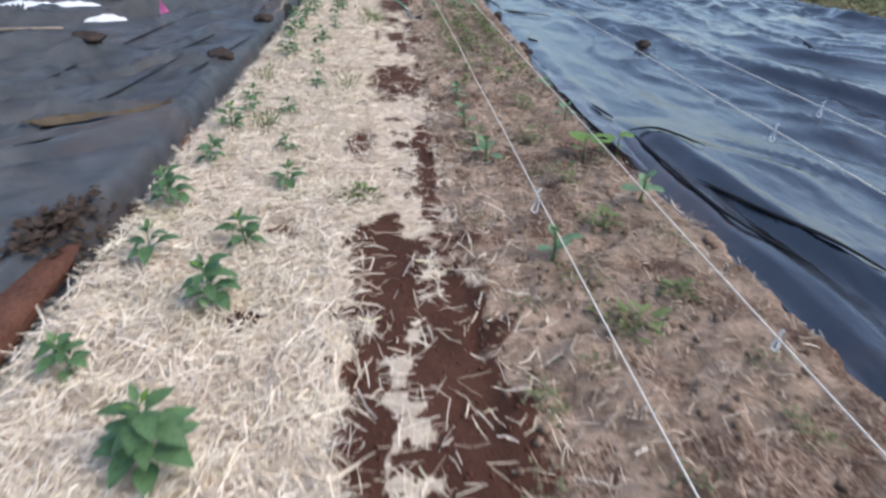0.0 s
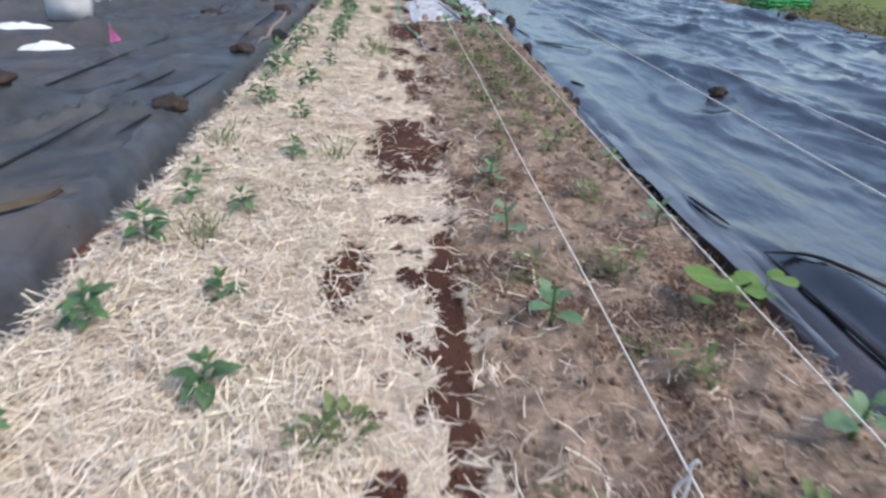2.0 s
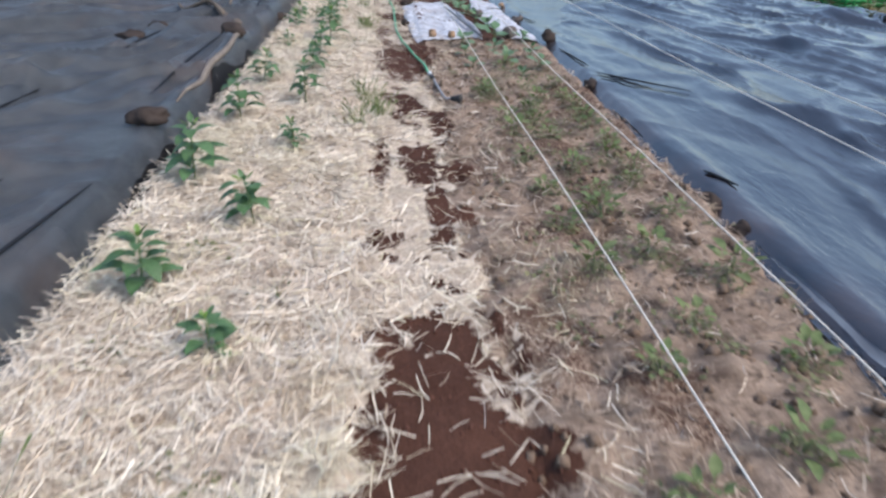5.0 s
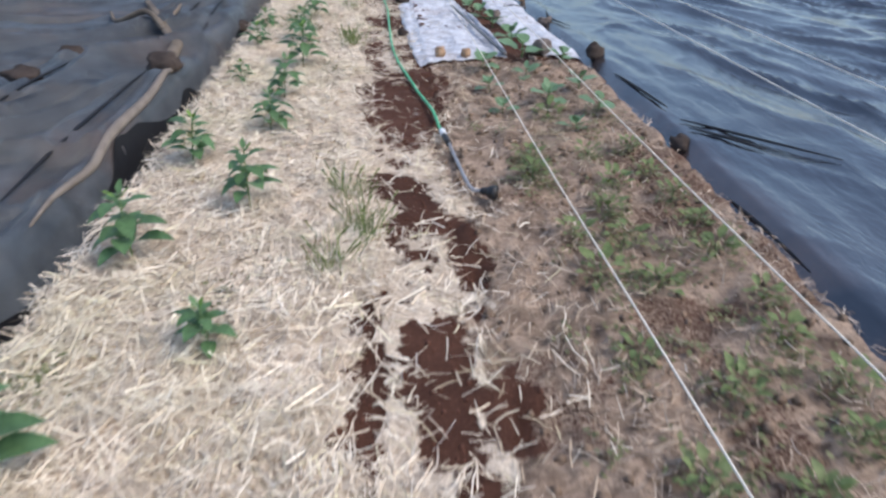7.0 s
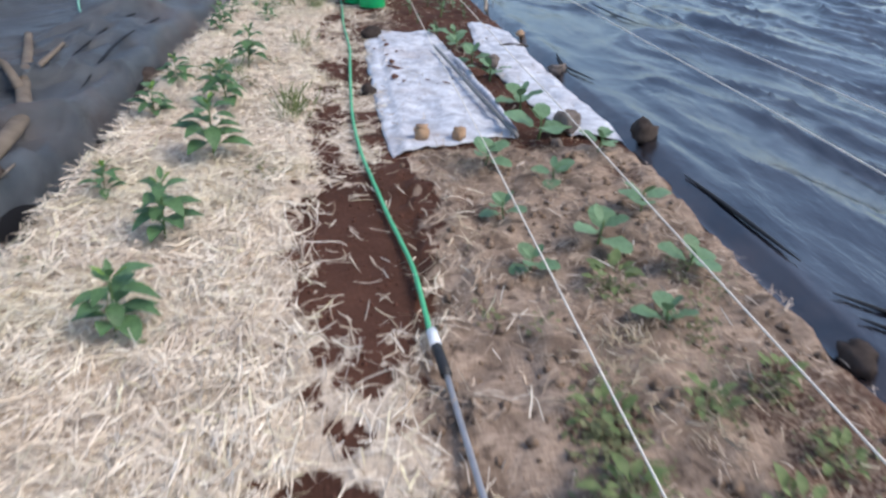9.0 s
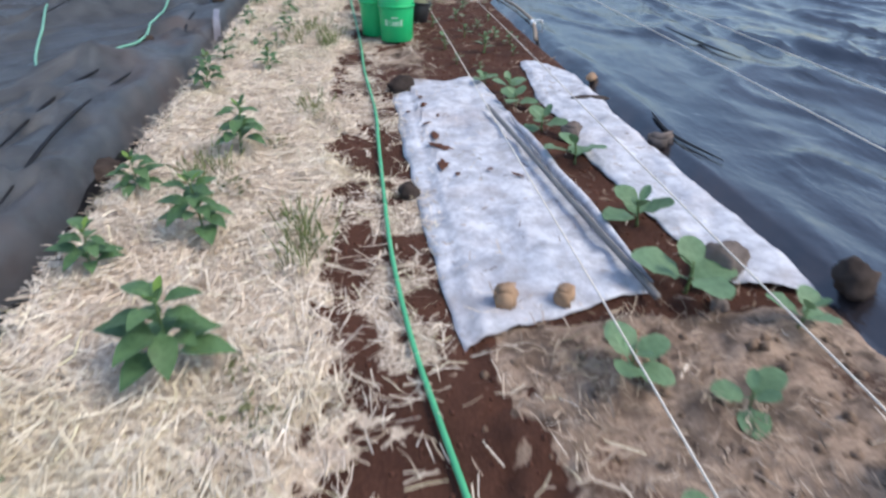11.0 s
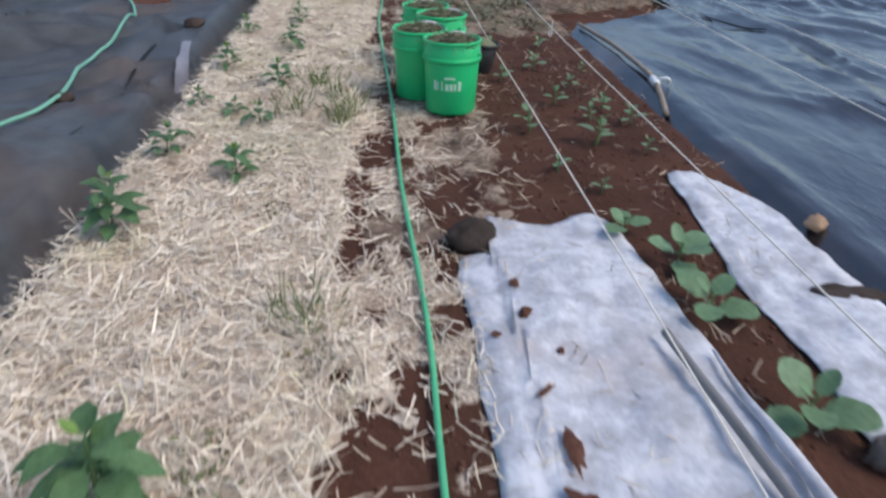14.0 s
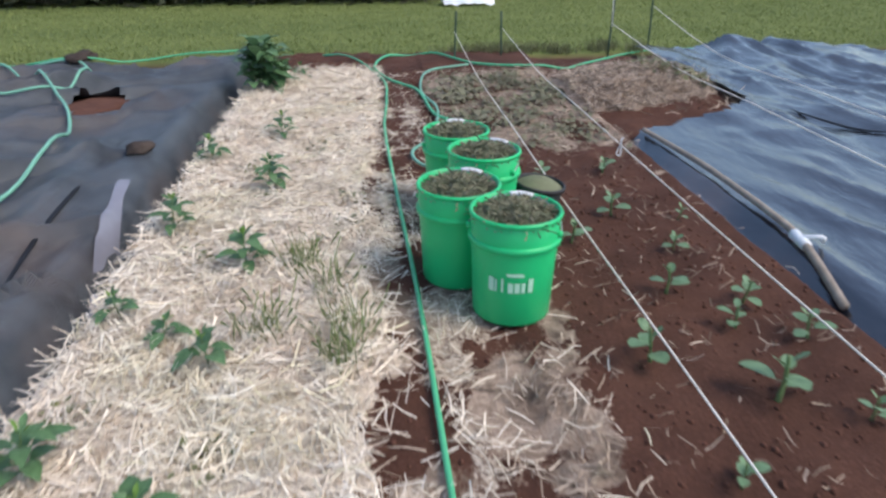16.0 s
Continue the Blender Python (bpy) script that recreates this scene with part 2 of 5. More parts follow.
M_SPILL = plain("red_soil_crumbs", (0.105, 0.050, 0.036), 0.95, 0.1, 0.4, 60, 0, 0.8)
M_TAN = plain("tan_stone", (0.36, 0.24, 0.155), 0.9, 0.15, 0.3, 25, 0, 0.6)
M_GREYSTONE = plain("grey_stone", (0.17, 0.14, 0.125), 0.9, 0.15, 0.4, 22, 0, 0.7)
M_WOOD = plain("weathered_wood", (0.27, 0.225, 0.185), 0.9, 0.15, 0.4, 18, 0, 0.7)
M_DRIFT = plain("dark_driftwood", (0.15, 0.122, 0.098), 0.9, 0.15, 0.45, 14, 0, 0.8)
M_PIPE = plain("grey_pipe", (0.17, 0.165, 0.165), 0.5, 0.4, 0.25, 14)
M_METAL = plain("dull_aluminium", (0.36, 0.35, 0.36), 0.45, 0.5, 0.15, 40, 0.6)
M_BLACK = plain("black_plastic", (0.02, 0.02, 0.022), 0.5, 0.4, 0.2)
M_PINK = plain("pink_marker_film", (0.92, 0.20, 0.46), 0.5, 0.3, 0.08)
M_CRATE = plain("green_crate_plastic", (0.015, 0.27, 0.07), 0.5, 0.4, 0.15)
M_DRYCLOD = plain("dry_tan_clod", (0.20, 0.143, 0.105), 0.95, 0.1, 0.45, 40, 0, 0.7)
M_TAPE = plain("grey_plastic_strip", (0.20, 0.20, 0.24), 0.4, 0.5, 0.15, 9)
# near-black that paints shade into the sheet creases and the gap by the bed
M_SHADE = plain("crease_and_gap_shade", (0.008, 0.008, 0.010), 0.6, 0.3, 0.2)
M_HEM = plain("dusty_cloth_hem", (0.17, 0.145, 0.125), 0.85, 0.2, 0.35, 14)
M_DEBRIS = plain("tan_torn_sacking", (0.085, 0.068, 0.048), 0.9, 0.1, 0.45, 12, 0, 0.7)
M_CLEAR = plain("dusty_clear_film", (0.10, 0.11, 0.13), 0.25, 0.7, 0.2, 9)

# ---- mesh helpers ----
rng = np.random.default_rng(7)


def mesh_from(name, verts, faces, mat, smooth=False):
    me = bpy.data.meshes.new(name)
    me.from_pydata([tuple(v) for v in verts], [], [tuple(int(i) for i in f) for f in faces])
    me.materials.append(mat)
    if smooth:
        me.polygons.foreach_set("use_smooth", [True] * len(me.polygons))
    me.update()
    return me


def quick_mesh(name, co, quads, mat):
    """A mesh of quads straight from arrays."""
    me = bpy.data.meshes.new(name)
    me.vertices.add(len(co))
    me.vertices.foreach_set("co", np.ascontiguousarray(co, dtype=np.float32).ravel())
    me.loops.add(quads.size)
    me.loops.foreach_set("vertex_index", np.ascontiguousarray(quads, dtype=np.int32).ravel())
    me.polygons.add(len(quads))
    me.polygons.foreach_set("loop_start", np.arange(0, quads.size, 4, dtype=np.int32))
    me.materials.append(mat)
    me.update(calc_edges=True)
    me.validate()
    return me


def part(name, bm, mat, parent=None, label="", smooth=True):
    me = bpy.data.meshes.new(name)
    bm.normal_update()
    bm.to_mesh(me)
    bm.free()
    me.materials.append(mat)
    if smooth:
        me.polygons.foreach_set("use_smooth", [True] * len(me.polygons))
    ob = new(name, me)
    ob.parent = parent
    return tagged(ob, label)


def tube_bm(pts, radius, sides=8, steps=5, taper=None, swell=False, flat=1.0):
    """A round tube along a smooth line through pts (closed at both ends)."""
    P = [Vector(p) for p in pts]
    line = []
    for i in range(len(P) - 1):
        a, b, c, d = P[max(i - 1, 0)], P[i], P[i + 1], P[min(i + 2, len(P) - 1)]
        for k in range(steps):
            s = k / steps
            line.append(0.5 * (2 * b + (c - a) * s + (2 * a - 5 * b + 4 * c - d) * s * s + (3 * b - a - 3 * c + d) * s ** 3))
    line.append(P[-1])
    bm = bmesh.new()
    rings = []
    for i, p in enumerate(line):
        d = (line[min(i + 1, len(line) - 1)] - line[max(i - 1, 0)]).normalized()
        u = d.cross(Vector((0, 0, 1)))
        u = u.normalized() if u.length > 0.05 else Vector((1, 0, 0))
        w = u.cross(d)
        r = radius if taper is None else radius * (1 + (taper - 1) * i / (len(line) - 1))
        if swell:
            r *= max(0.08, math.sin(math.pi * i / (len(line) - 1))) ** 0.6
        w = w * flat
        rings.append([bm.verts.new(p + r * (math.cos(2 * math.pi * k / sides) * u + math.sin(2 * math.pi * k / sides) * w)) for k in range(sides)])
    for a, b in zip(rings, rings[1:]):
        for k in range(sides):
            bm.faces.new((a[k], a[(k + 1) % sides], b[(k + 1) % sides], b[k]))
    bm.faces.new(rings[0][::-1])
    bm.faces.new(rings[-1])
    return bm


def lathe_bm(profile, sides=32, close=False):
    bm = bmesh.new()
    rings = [[bm.verts.new((r * math.cos(2 * math.pi * k / sides), r * math.sin(2 * math.pi * k / sides), z)) for k in range(sides)] for r, z in profile]
    for a, b in zip(rings, rings[1:]):
        for k in range(sides):
            bm.faces.new((a[k], a[(k + 1) % sides], b[(k + 1) % sides], b[k]))
    if close:
        bm.faces.new(rings[0][::-1])
    return bm


def fbm(x, y, s, seed=0.0):
    return noise.fractal(Vector((x * s + seed, y * s - seed, seed * 0.37)), 0.8, 2.1, 3)


def box_bm(sx, sy, sz, bev=0.01, rough=0.0):
    bm = bmesh.new()
    bmesh.ops.create_cube(bm, size=1.0)
    bmesh.ops.scale(bm, vec=(sx, sy, sz), verts=bm.verts)
    bmesh.ops.bevel(bm, geom=list(bm.edges), offset=bev, segments=2, affect="EDGES")
    bmesh.ops.translate(bm, vec=(0, 0, sz / 2), verts=bm.verts)
    if rough:
        for v in bm.verts:
            v.co += rough * Vector((noise.noise(v.co * 9), noise.noise(v.co * 9 + Vector((5, 0, 0))), noise.noise(v.co * 9 + Vector((0, 7, 0)))))
    return bm


# ---- the lie of the land ----
LEFT_EDGE = -1.36


def right_edge(y):
    """Where the bed meets the film: it bows in beside the bean seedlings."""
    return float(np.interp(y, (1.0, 2.2, 3.0, 3.9, 5.0, 6.4, 8.0, 9.0, 11.0, 13.0, 15.0), (1.24, 1.24, 1.15, 1.09, 1.08, 1.13, 1.19, 1.23, 1.27, 1.24, 1.21)))


# bare soil showing through the straw: centre x, y and half sizes
BARE = ((-0.23, 2.30, 0.17, 0.46), (-0.29, 1.45, 0.07, 0.40), (0.03, 1.60, 0.16, 0.75), (-0.14, 5.40, 0.24, 0.55),
        (-0.37, 3.78, 0.08, 0.28), (0.00, 3.50, 0.06, 0.70), (-0.37, 4.68, 0.05, 0.08), (-0.10, 9.60, 0.23, 0.52),
        (-0.12, 8.42, 0.09, 0.20), (0.05, 8.00, 0.07, 0.34), (-0.10, 7.40, 0.10, 0.22), (-0.31, 7.30, 0.05, 0.28),
        (0.07, 7.20, 0.08, 0.14), (0.05, 6.70, 0.05, 0.09), (-0.22, 8.58, 0.15, 0.13), (-0.10, 8.27, 0.13, 0.12),
        (-0.13, 9.90, 0.26, 0.50), (0.02, 10.25, 0.19, 0.30), (-0.31, 11.12, 0.07, 0.18), (-0.29, 12.27, 0.10, 0.27),
        (-0.27, 11.30, 0.06, 0.10), (-0.34, 13.20, 0.07, 0.15), (-0.28, 14.10, 0.10, 0.20), (-0.37, 13.75, 0.07, 0.20),
        (-0.38, 15.90, 0.04, 0.10), (-0.05, 6.75, 0.06, 0.35), (0.08, 10.80, 0.10, 0.40), (-0.68, 2.62, 0.06, 0.07),
        (-0.72, 1.98, 0.06, 0.06), (-0.36, 16.6, 0.04, 0.08), (-0.45, 17.6, 0.05, 0.12))


def cover(x, y):
    """How much straw and how much dry litter lie at a spot of the bed."""
    w = 0.10 * fbm(x, y, 2.2, 3.1) + 0.08 * fbm(x, y, 9, 8.3) + 0.03 * fbm(x, y, 24, 2.7)
    straw = 1.0 if x < -0.33 + w else ((0.86 if y < 10.4 else min(0.55, max(0, 0.62 + 2.2 * fbm(x, y, 3.5, 4.4)))) if x < 0.05 + w else 0.0)
    dry = 0.0
    if x > -0.02 + w:
        dry = min(0.95, max(0.50, 0.95 + 1.2 * fbm(x, y, 2.4, 6.1) - (0.22 if y < 4.0 and x > 0.55 else 0.02))) if y < 10.7 else (0.15 if y > 13.3 else 0.1)
    if y > 13.3 and x > -0.36 + w:
        straw = min(0.5, max(0, 0.42 + 2.6 * fbm(x, y, 4.5, 3.6))) if x < -0.02 + w and y < 17.5 else 0.0
        dry = min(1, max(0, 0.50 + 2.2 * fbm(x, y, 3.0, 5.5))) if x < 0.27 + w and y < 16.1 else 0.12
    if 16.2 + 5 * w < y < 18.6 + 2 * w and x > 0.15 + 2 * w:
        dry = min(0.95, max(0.1, 0.65 + 1.5 * fbm(x, y, 3.0, 8.8)))
    if y > 18.7 + w * 2:
        straw, dry = 0.0, 0.1
    for cx, cy, rx, ry in BARE:
        d = ((x - cx) / rx) ** 2 + ((y - cy) / ry) ** 2
        if d < 4:
            k = math.sqrt(d) + 2.4 * w + 0.50 * fbm(x, y, 11, 1.7) + 0.25 * fbm(x, y, 26, 5.1)
            straw *= min(1, max(0, (k - 0.85) * 3))
            dry *= min(1, max(0.0, (k - 0.75) * 3))
    if -0.42 < x < 0.1 and fbm(x, y, 7, 9.9) > 0.34:
        straw *= 0.12
    return straw, dry


def land(x, y):
    """Height of the bed's surface."""
    s = 0.5 * fbm(x, y, 1.3, 2.0) * 0.02 + fbm(x, y, 6, 5.0) * 0.010 + (0.022 * fbm(x, y, 7.5, 7.7) if x < -0.35 else 0)
    if x > 0.05 and y < 10.7:
        s += 0.030 * fbm(x, y, 4.2, 1.0) + 0.022 * fbm(x, y, 8, 4.0) + 0.012 * abs(fbm(x, y, 16, 6.0))
    west, east = max(0, LEFT_EDGE + 0.03 - x), max(0, x - right_edge(y))
    return s + 0.005 - min(0.19, west * 1.7) - min(0.09, east * 0.9) - (0.015 if -0.38 < x < 0.1 else 0)


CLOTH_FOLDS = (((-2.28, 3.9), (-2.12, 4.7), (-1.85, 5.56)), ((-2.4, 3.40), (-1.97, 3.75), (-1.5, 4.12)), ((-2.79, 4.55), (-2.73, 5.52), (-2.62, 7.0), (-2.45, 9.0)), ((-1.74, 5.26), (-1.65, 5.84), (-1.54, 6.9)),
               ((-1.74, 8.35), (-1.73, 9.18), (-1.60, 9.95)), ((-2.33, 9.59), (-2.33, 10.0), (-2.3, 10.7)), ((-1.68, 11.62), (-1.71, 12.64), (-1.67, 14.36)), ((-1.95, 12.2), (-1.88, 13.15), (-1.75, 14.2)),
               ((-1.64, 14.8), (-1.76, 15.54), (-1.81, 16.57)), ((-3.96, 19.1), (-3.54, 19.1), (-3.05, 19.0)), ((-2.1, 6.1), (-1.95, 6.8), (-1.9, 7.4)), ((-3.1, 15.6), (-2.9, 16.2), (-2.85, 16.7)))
FOLD_RUNS = [(a, b) for line in CLOTH_FOLDS for a, b in zip(line, line[1:])]


def fold_ridge(x, y):
    """The lip of cloth that stands up behind each crease."""
    h = 0.0
    for (x0, y0), (x1, y1) in FOLD_RUNS:
        if min(x0, x1) - 0.3 < x < max(x0, x1) + 0.3 and min(y0, y1) - 0.3 < y < max(y0, y1) + 0.3:
            dx, dy = x1 - x0, y1 - y0
            n = math.hypot(dx, dy)
            t = ((x - x0) * dx + (y - y0) * dy) / (n * n)
            d = ((y - y0) * dx - (x - x0) * dy) / n
            if -0.25 < t < 1.25:
                h = max(h, 0.06 * math.exp(-((d - 0.055) / (0.035 if d < 0.055 else 0.11)) ** 2) * min(1, 4 * (t + 0.25), 4 * (1.25 - t)))
    return h


def fabric_height(x, y):
    """The woven cloth west of the bed: folds that run slantwise, and a rolled hem."""
    u, v = x * 0.82 + y * 0.57, -x * 0.57 + y * 0.82
    v += 0.30 * fbm(u * 0.5, v * 0.4, 1.0, 4.0)
    h = 0.05 * fbm(u * 0.4, v * 1.1, 1.0, 1.0) + 0.006 * fbm(x, y, 6, 2.0)
    for k, (f, g, a) in enumerate(((0.22, 0.75, 0.15), (0.5, 1.7, 0.085), (0.9, 3.0, 0.04))):
        q = abs(noise.noise(Vector((u * f + k * 9.0, v * g + 2.0 * k, 0.7 + k))))
        h += 1.5 * a * max(0, 1 - q * 7) ** 1.2 * max(0, 0.5 + 0.9 * noise.noise(Vector((u * 0.9, v * 0.5, k * 3.0))))
    h += fold_ridge(x, y)
    e = LEFT_EDGE - 0.10 - x
    h = h * min(1, 0.25 + e * 1.5) + (0.045 if 8.0 < y < 10.6 else 0.022 + 0.04 * fbm(0, y, 0.8, 3.0)) * math.exp(-((e - 0.12) / 0.05) ** 2)
    h += (0.03 + 0.05 * fbm(x, y, 0.9, 7.0)) * math.exp(-max(0, e) / 0.5)
    if e < 0.05:
        h = max(-0.19, h - (0.05 - e) * 4.5)
    return h + 0.015


def film_height(x, y):
    """The thin film east of the bed: taut beside the bed, then long soft wrinkles."""
    wx = x + 0.35 * fbm(x * 0.5, y * 0.35, 1.0, 8.0)
    u, v = wx + 0.12 * y, y * 0.30
    h = 0.055 * fbm(u * 0.9, v * 1.1, 1.0, 3.0) + 0.030 * fbm(u * 2.2, v * 2.6, 1.0, 9.0) + 0.006 * fbm(u * 6, v * 7, 1.0, 2.5)
    for k, (f, g, a) in enumerate(((0.7, 0.7, 0.10), (1.3, 1.2, 0.07), (2.4, 2.4, 0.050), (4.6, 4.5, 0.022))):
        q = abs(noise.noise(Vector((u * f + k * 7.0, v * g + 3.0 * k, 0.5 + k))))
        h += a * max(0, 1 - q * 5.5) ** 1.5 * (0.55 + 0.8 * noise.noise(Vector((u * 0.6, v * 1.8, k * 4.0))))
    e = x - right_edge(y) - 0.06
    h *= 0.22 + 0.78 * min(1, max(0.0, (e - 0.25) / 0.9))
    h += 0.030 * math.exp(-((e - 0.13) / 0.05) ** 2) * max(0, 0.3 + fbm(y * 0.9, 2, 1.0, 5.0))
    if y < 4.3:
        # a loose flap stands up from the lower layer
        f = x - (1.33 + 0.13 * (4.0 - y))
        h += min(1, (4.3 - y) / 0.6) * (0.055 * min(1, max(0, f / 0.035 + 0.5)) + 0.03 * math.exp(-((f - 0.06) / 0.05) ** 2)) * math.exp(-max(0, f) / 0.8)
    return h + 0.02 - (0.05 if e < 0.03 else 0)


def sheet_grid(name, x0, x1, y0, y1, step, height, mat, keep=None, lean=None):
    nx, ny = int(round((x1 - x0) / step)) + 1, int(round((y1 - y0) / step)) + 1
    xs, ys = np.linspace(x0, x1, nx), np.linspace(y0, y1, ny)
    at = lean or (lambda x, y: x)
    co = np.array([(x, y, height(x, y)) for x, y in ((at(x, y), y) for y in ys for x in xs)])
    i = np.arange(nx * ny).reshape(ny, nx)
    q = np.stack([i[:-1, :-1], i[:-1, 1:], i[1:, 1:], i[1:, :-1]], -1).reshape(-1, 4)
    if keep:
        mid = co[q].mean(1)
        q = q[[keep(a, b) for a, b in mid[:, :2]]]
        used, inv = np.unique(q, return_inverse=True)
        co, q = co[used], inv.reshape(-1, 4)
    me = quick_mesh(name, co, q, mat)
    me.polygons.foreach_set("use_smooth", [True] * len(me.polygons))
    return new(name, me), co


# ---- ground, bed, covers ----
R = [-900, -200, -60, -25, -14, -9, -6, -1.9, -1.75, -1.1, -0.9, 0, 4, 6.4, 6.7, 7.0, 9, 14, 25, 60, 200, 900]
C = [-900, -200, -60, -20, -8, -1.45, -1.25, 0, 6, 12, 16, 18.6, 19.25, 19.5, 20, 22, 24, 30, 60, 200, 900]
gv = [(x, y, -0.35 if -1.8 < x < -1 and -1.3 < y < 19.2 else -0.05 if abs(x) < 12 and -6 < y < 19.3 else -0.02) for y in C for x in R]
gf = [(j * len(R) + i, j * len(R) + i + 1, (j + 1) * len(R) + i + 1, (j + 1) * len(R) + i) for j in range(len(C) - 1) for i in range(len(R) - 1)]
gm = mesh_from("ground", gv, gf, M_GROUND)
ga = gm.attributes.new("grass", "FLOAT", "POINT")
ga.data.foreach_set("value", [1.0 if (y > 19.4 or abs(x) > 8) else 0.0 for x, y, z in gv])
tagged(new("ground", gm), "mown green grass field around the red earth plot", "ground", kind="structure")

bed, bco = sheet_grid("planting_bed", -1.50, 1.36, -1.2, 19.6, 0.026, land, M_BED)
ca = bed.data.color_attributes.new("cover", "FLOAT_COLOR", "POINT")
cv = np.array([(*cover(x, y), 0.0, 1.0) for x, y, z in bco])
ca.data.foreach_set("color", cv.ravel())
tagged(bed, "red earth garden bed half covered in pale straw mulch", "garden bed", kind="structure")

fabric, _ = sheet_grid("ground_cloth", -9.0, LEFT_EDGE + 0.02, -1.5, 19.45, 0.04, fabric_height, M_FABRIC,
                       lambda x, y: not ((x + 2.3) ** 2 / 0.045 + (y - 17.5) ** 2 / 0.05 < 1 + 0.4 * fbm(x, y, 6, 1.0)) and y < 19.0 + 0.35 * (x + 3.5) / 2.0 + 0.25 * fbm(x, y, 1.5, 3.0))
tagged(fabric, "faded black woven ground cloth with folds and red dust", "ground cloth", kind="structure")
film, _ = sheet_grid("plastic_film", 1.22, 6.75, -1.5, 19.5, 0.04, film_height, M_FILM,
                     lambda x, y: (y < 16.55 + 0.55 * (x - 1.3) + 0.08 * fbm(x, y, 4, 2.0) if x < 2.35 else y < 19.35 + 0.2 * fbm(x, y, 1.6, 6.0)) and x < 6.6 + 0.12 * fbm(x, y, 1.2, 4.0) + 0.012 * y,
                     lambda x, y: x + (right_edge(y) - 1.20) * max(0, 1 - (x - 1.22) / 1.5))
tagged(film, "shiny wrinkled black polythene film spread over the ground", "plastic sheet", kind="structure")


# ---- straw and litter ----
def strands(name, n, x0, x1, y0, y1, density, mat, length, width, lift, tilt=0.22, height=land, flow=0.75):
    """Loose flat stems, each bent once, lying where density(x, y) allows."""
    x, y = rng.uniform(x0, x1, n), rng.uniform(y0, y1, n)
    ok = rng.random(n) < np.array([density(a, b) for a, b in zip(x, y)])
    x, y = x[ok], y[ok]
    k = len(x)
    z = np.array([height(a, b) for a, b in zip(x, y)]) + lift * rng.random(k) + 0.003
    ang = np.array([7.0 * fbm(a, b, 1.7, 6.6) for a, b in zip(x, y)]) + rng.normal(0, flow, k) + math.pi * rng.integers(0, 2, k)
    ln = length * rng.uniform(0.45, 1.25, k) / 2
    wd = width * rng.uniform(0.6, 1.3, k) / 2
    p1, p2 = np.clip(rng.normal(0, tilt, k), -0.8, 0.8), np.clip(rng.normal(0, tilt, k), -0.8, 0.8)
    bend = rng.normal(0, 0.17, k)
    mid = np.stack([x, y, z + 0.004], 1)
    d1 = np.stack([np.cos(ang), np.sin(ang), np.tan(p1)], 1) * ln[:, None]
    d2 = np.stack([np.cos(ang + bend), np.sin(ang + bend), np.tan(p2)], 1) * ln[:, None]
    side = np.stack([-np.sin(ang), np.cos(ang), rng.normal(0, 0.5, k)], 1) * wd[:, None]
    a, b = mid - d1, mid + d2
    a[:, 2], b[:, 2] = np.maximum(a[:, 2], z - 0.012), np.maximum(b[:, 2], z - 0.012)
    co = np.stack([a - side, a + side, mid - side, mid + side, b - side * 0.7, b + side * 0.7], 1).reshape(-1, 3)
    base = np.arange(k)[:, None] * 6
    q = np.concatenate([base + np.array([0, 1, 3, 2]), base + np.array([2, 3, 5, 4])], 1).reshape(-1, 4)
    return new(name, quick_mesh(name, co, q, mat))


def straw_density(x, y):
    if x < LEFT_EDGE + 0.03 * fbm(x, y, 5, 1.0) + 0.02:
        return 0.0
    s, d = cover(x, y)
    return min(1, s * (0.75 + 0.4 * fbm(x, y, 3.3, 2.2)) + 0.05)


def litter_density(x, y):
    s, d = cover(x, y)
    return d * min(1, max(0.06, 0.5 + 1.3 * fbm(x, y, 4.5, 6.2)))


tagged(strands("straw_mulch", 150000, -1.44, -0.28, -0.6, 18.9, straw_density, M_STRAW, 0.115, 0.0032, 0.036, 0.28, land, 1.1),
       "thick pale straw mulch laid over the bed", "straw", kind="stuff")
tagged(strands("loose_straw", 44000, -0.36, 0.34, -0.4, 18.6, straw_density, M_STRAW, 0.095, 0.0031, 0.018, 0.22, land, 1.1),
       "loose straw trodden thinly along the red path", "straw", kind="stuff")
tagged(strands("dry_clippings", 75000, -0.05, 1.22, -0.4, 18.7, litter_density, M_DRY, 0.055, 0.0030, 0.020, 0.4),
       "dry brown grass clippings on the weedy bed", "dry grass", kind="stuff")
tagged(strands("scattered_straw", 1500, -0.2, 1.2, -0.4, 18.6, lambda x, y: 0.45 if y < 10.6 else 0.03, M_STRAW, 0.09, 0.0034, 0.012),
       "a few pale straw stems scattered on soil", "straw", kind="stuff")


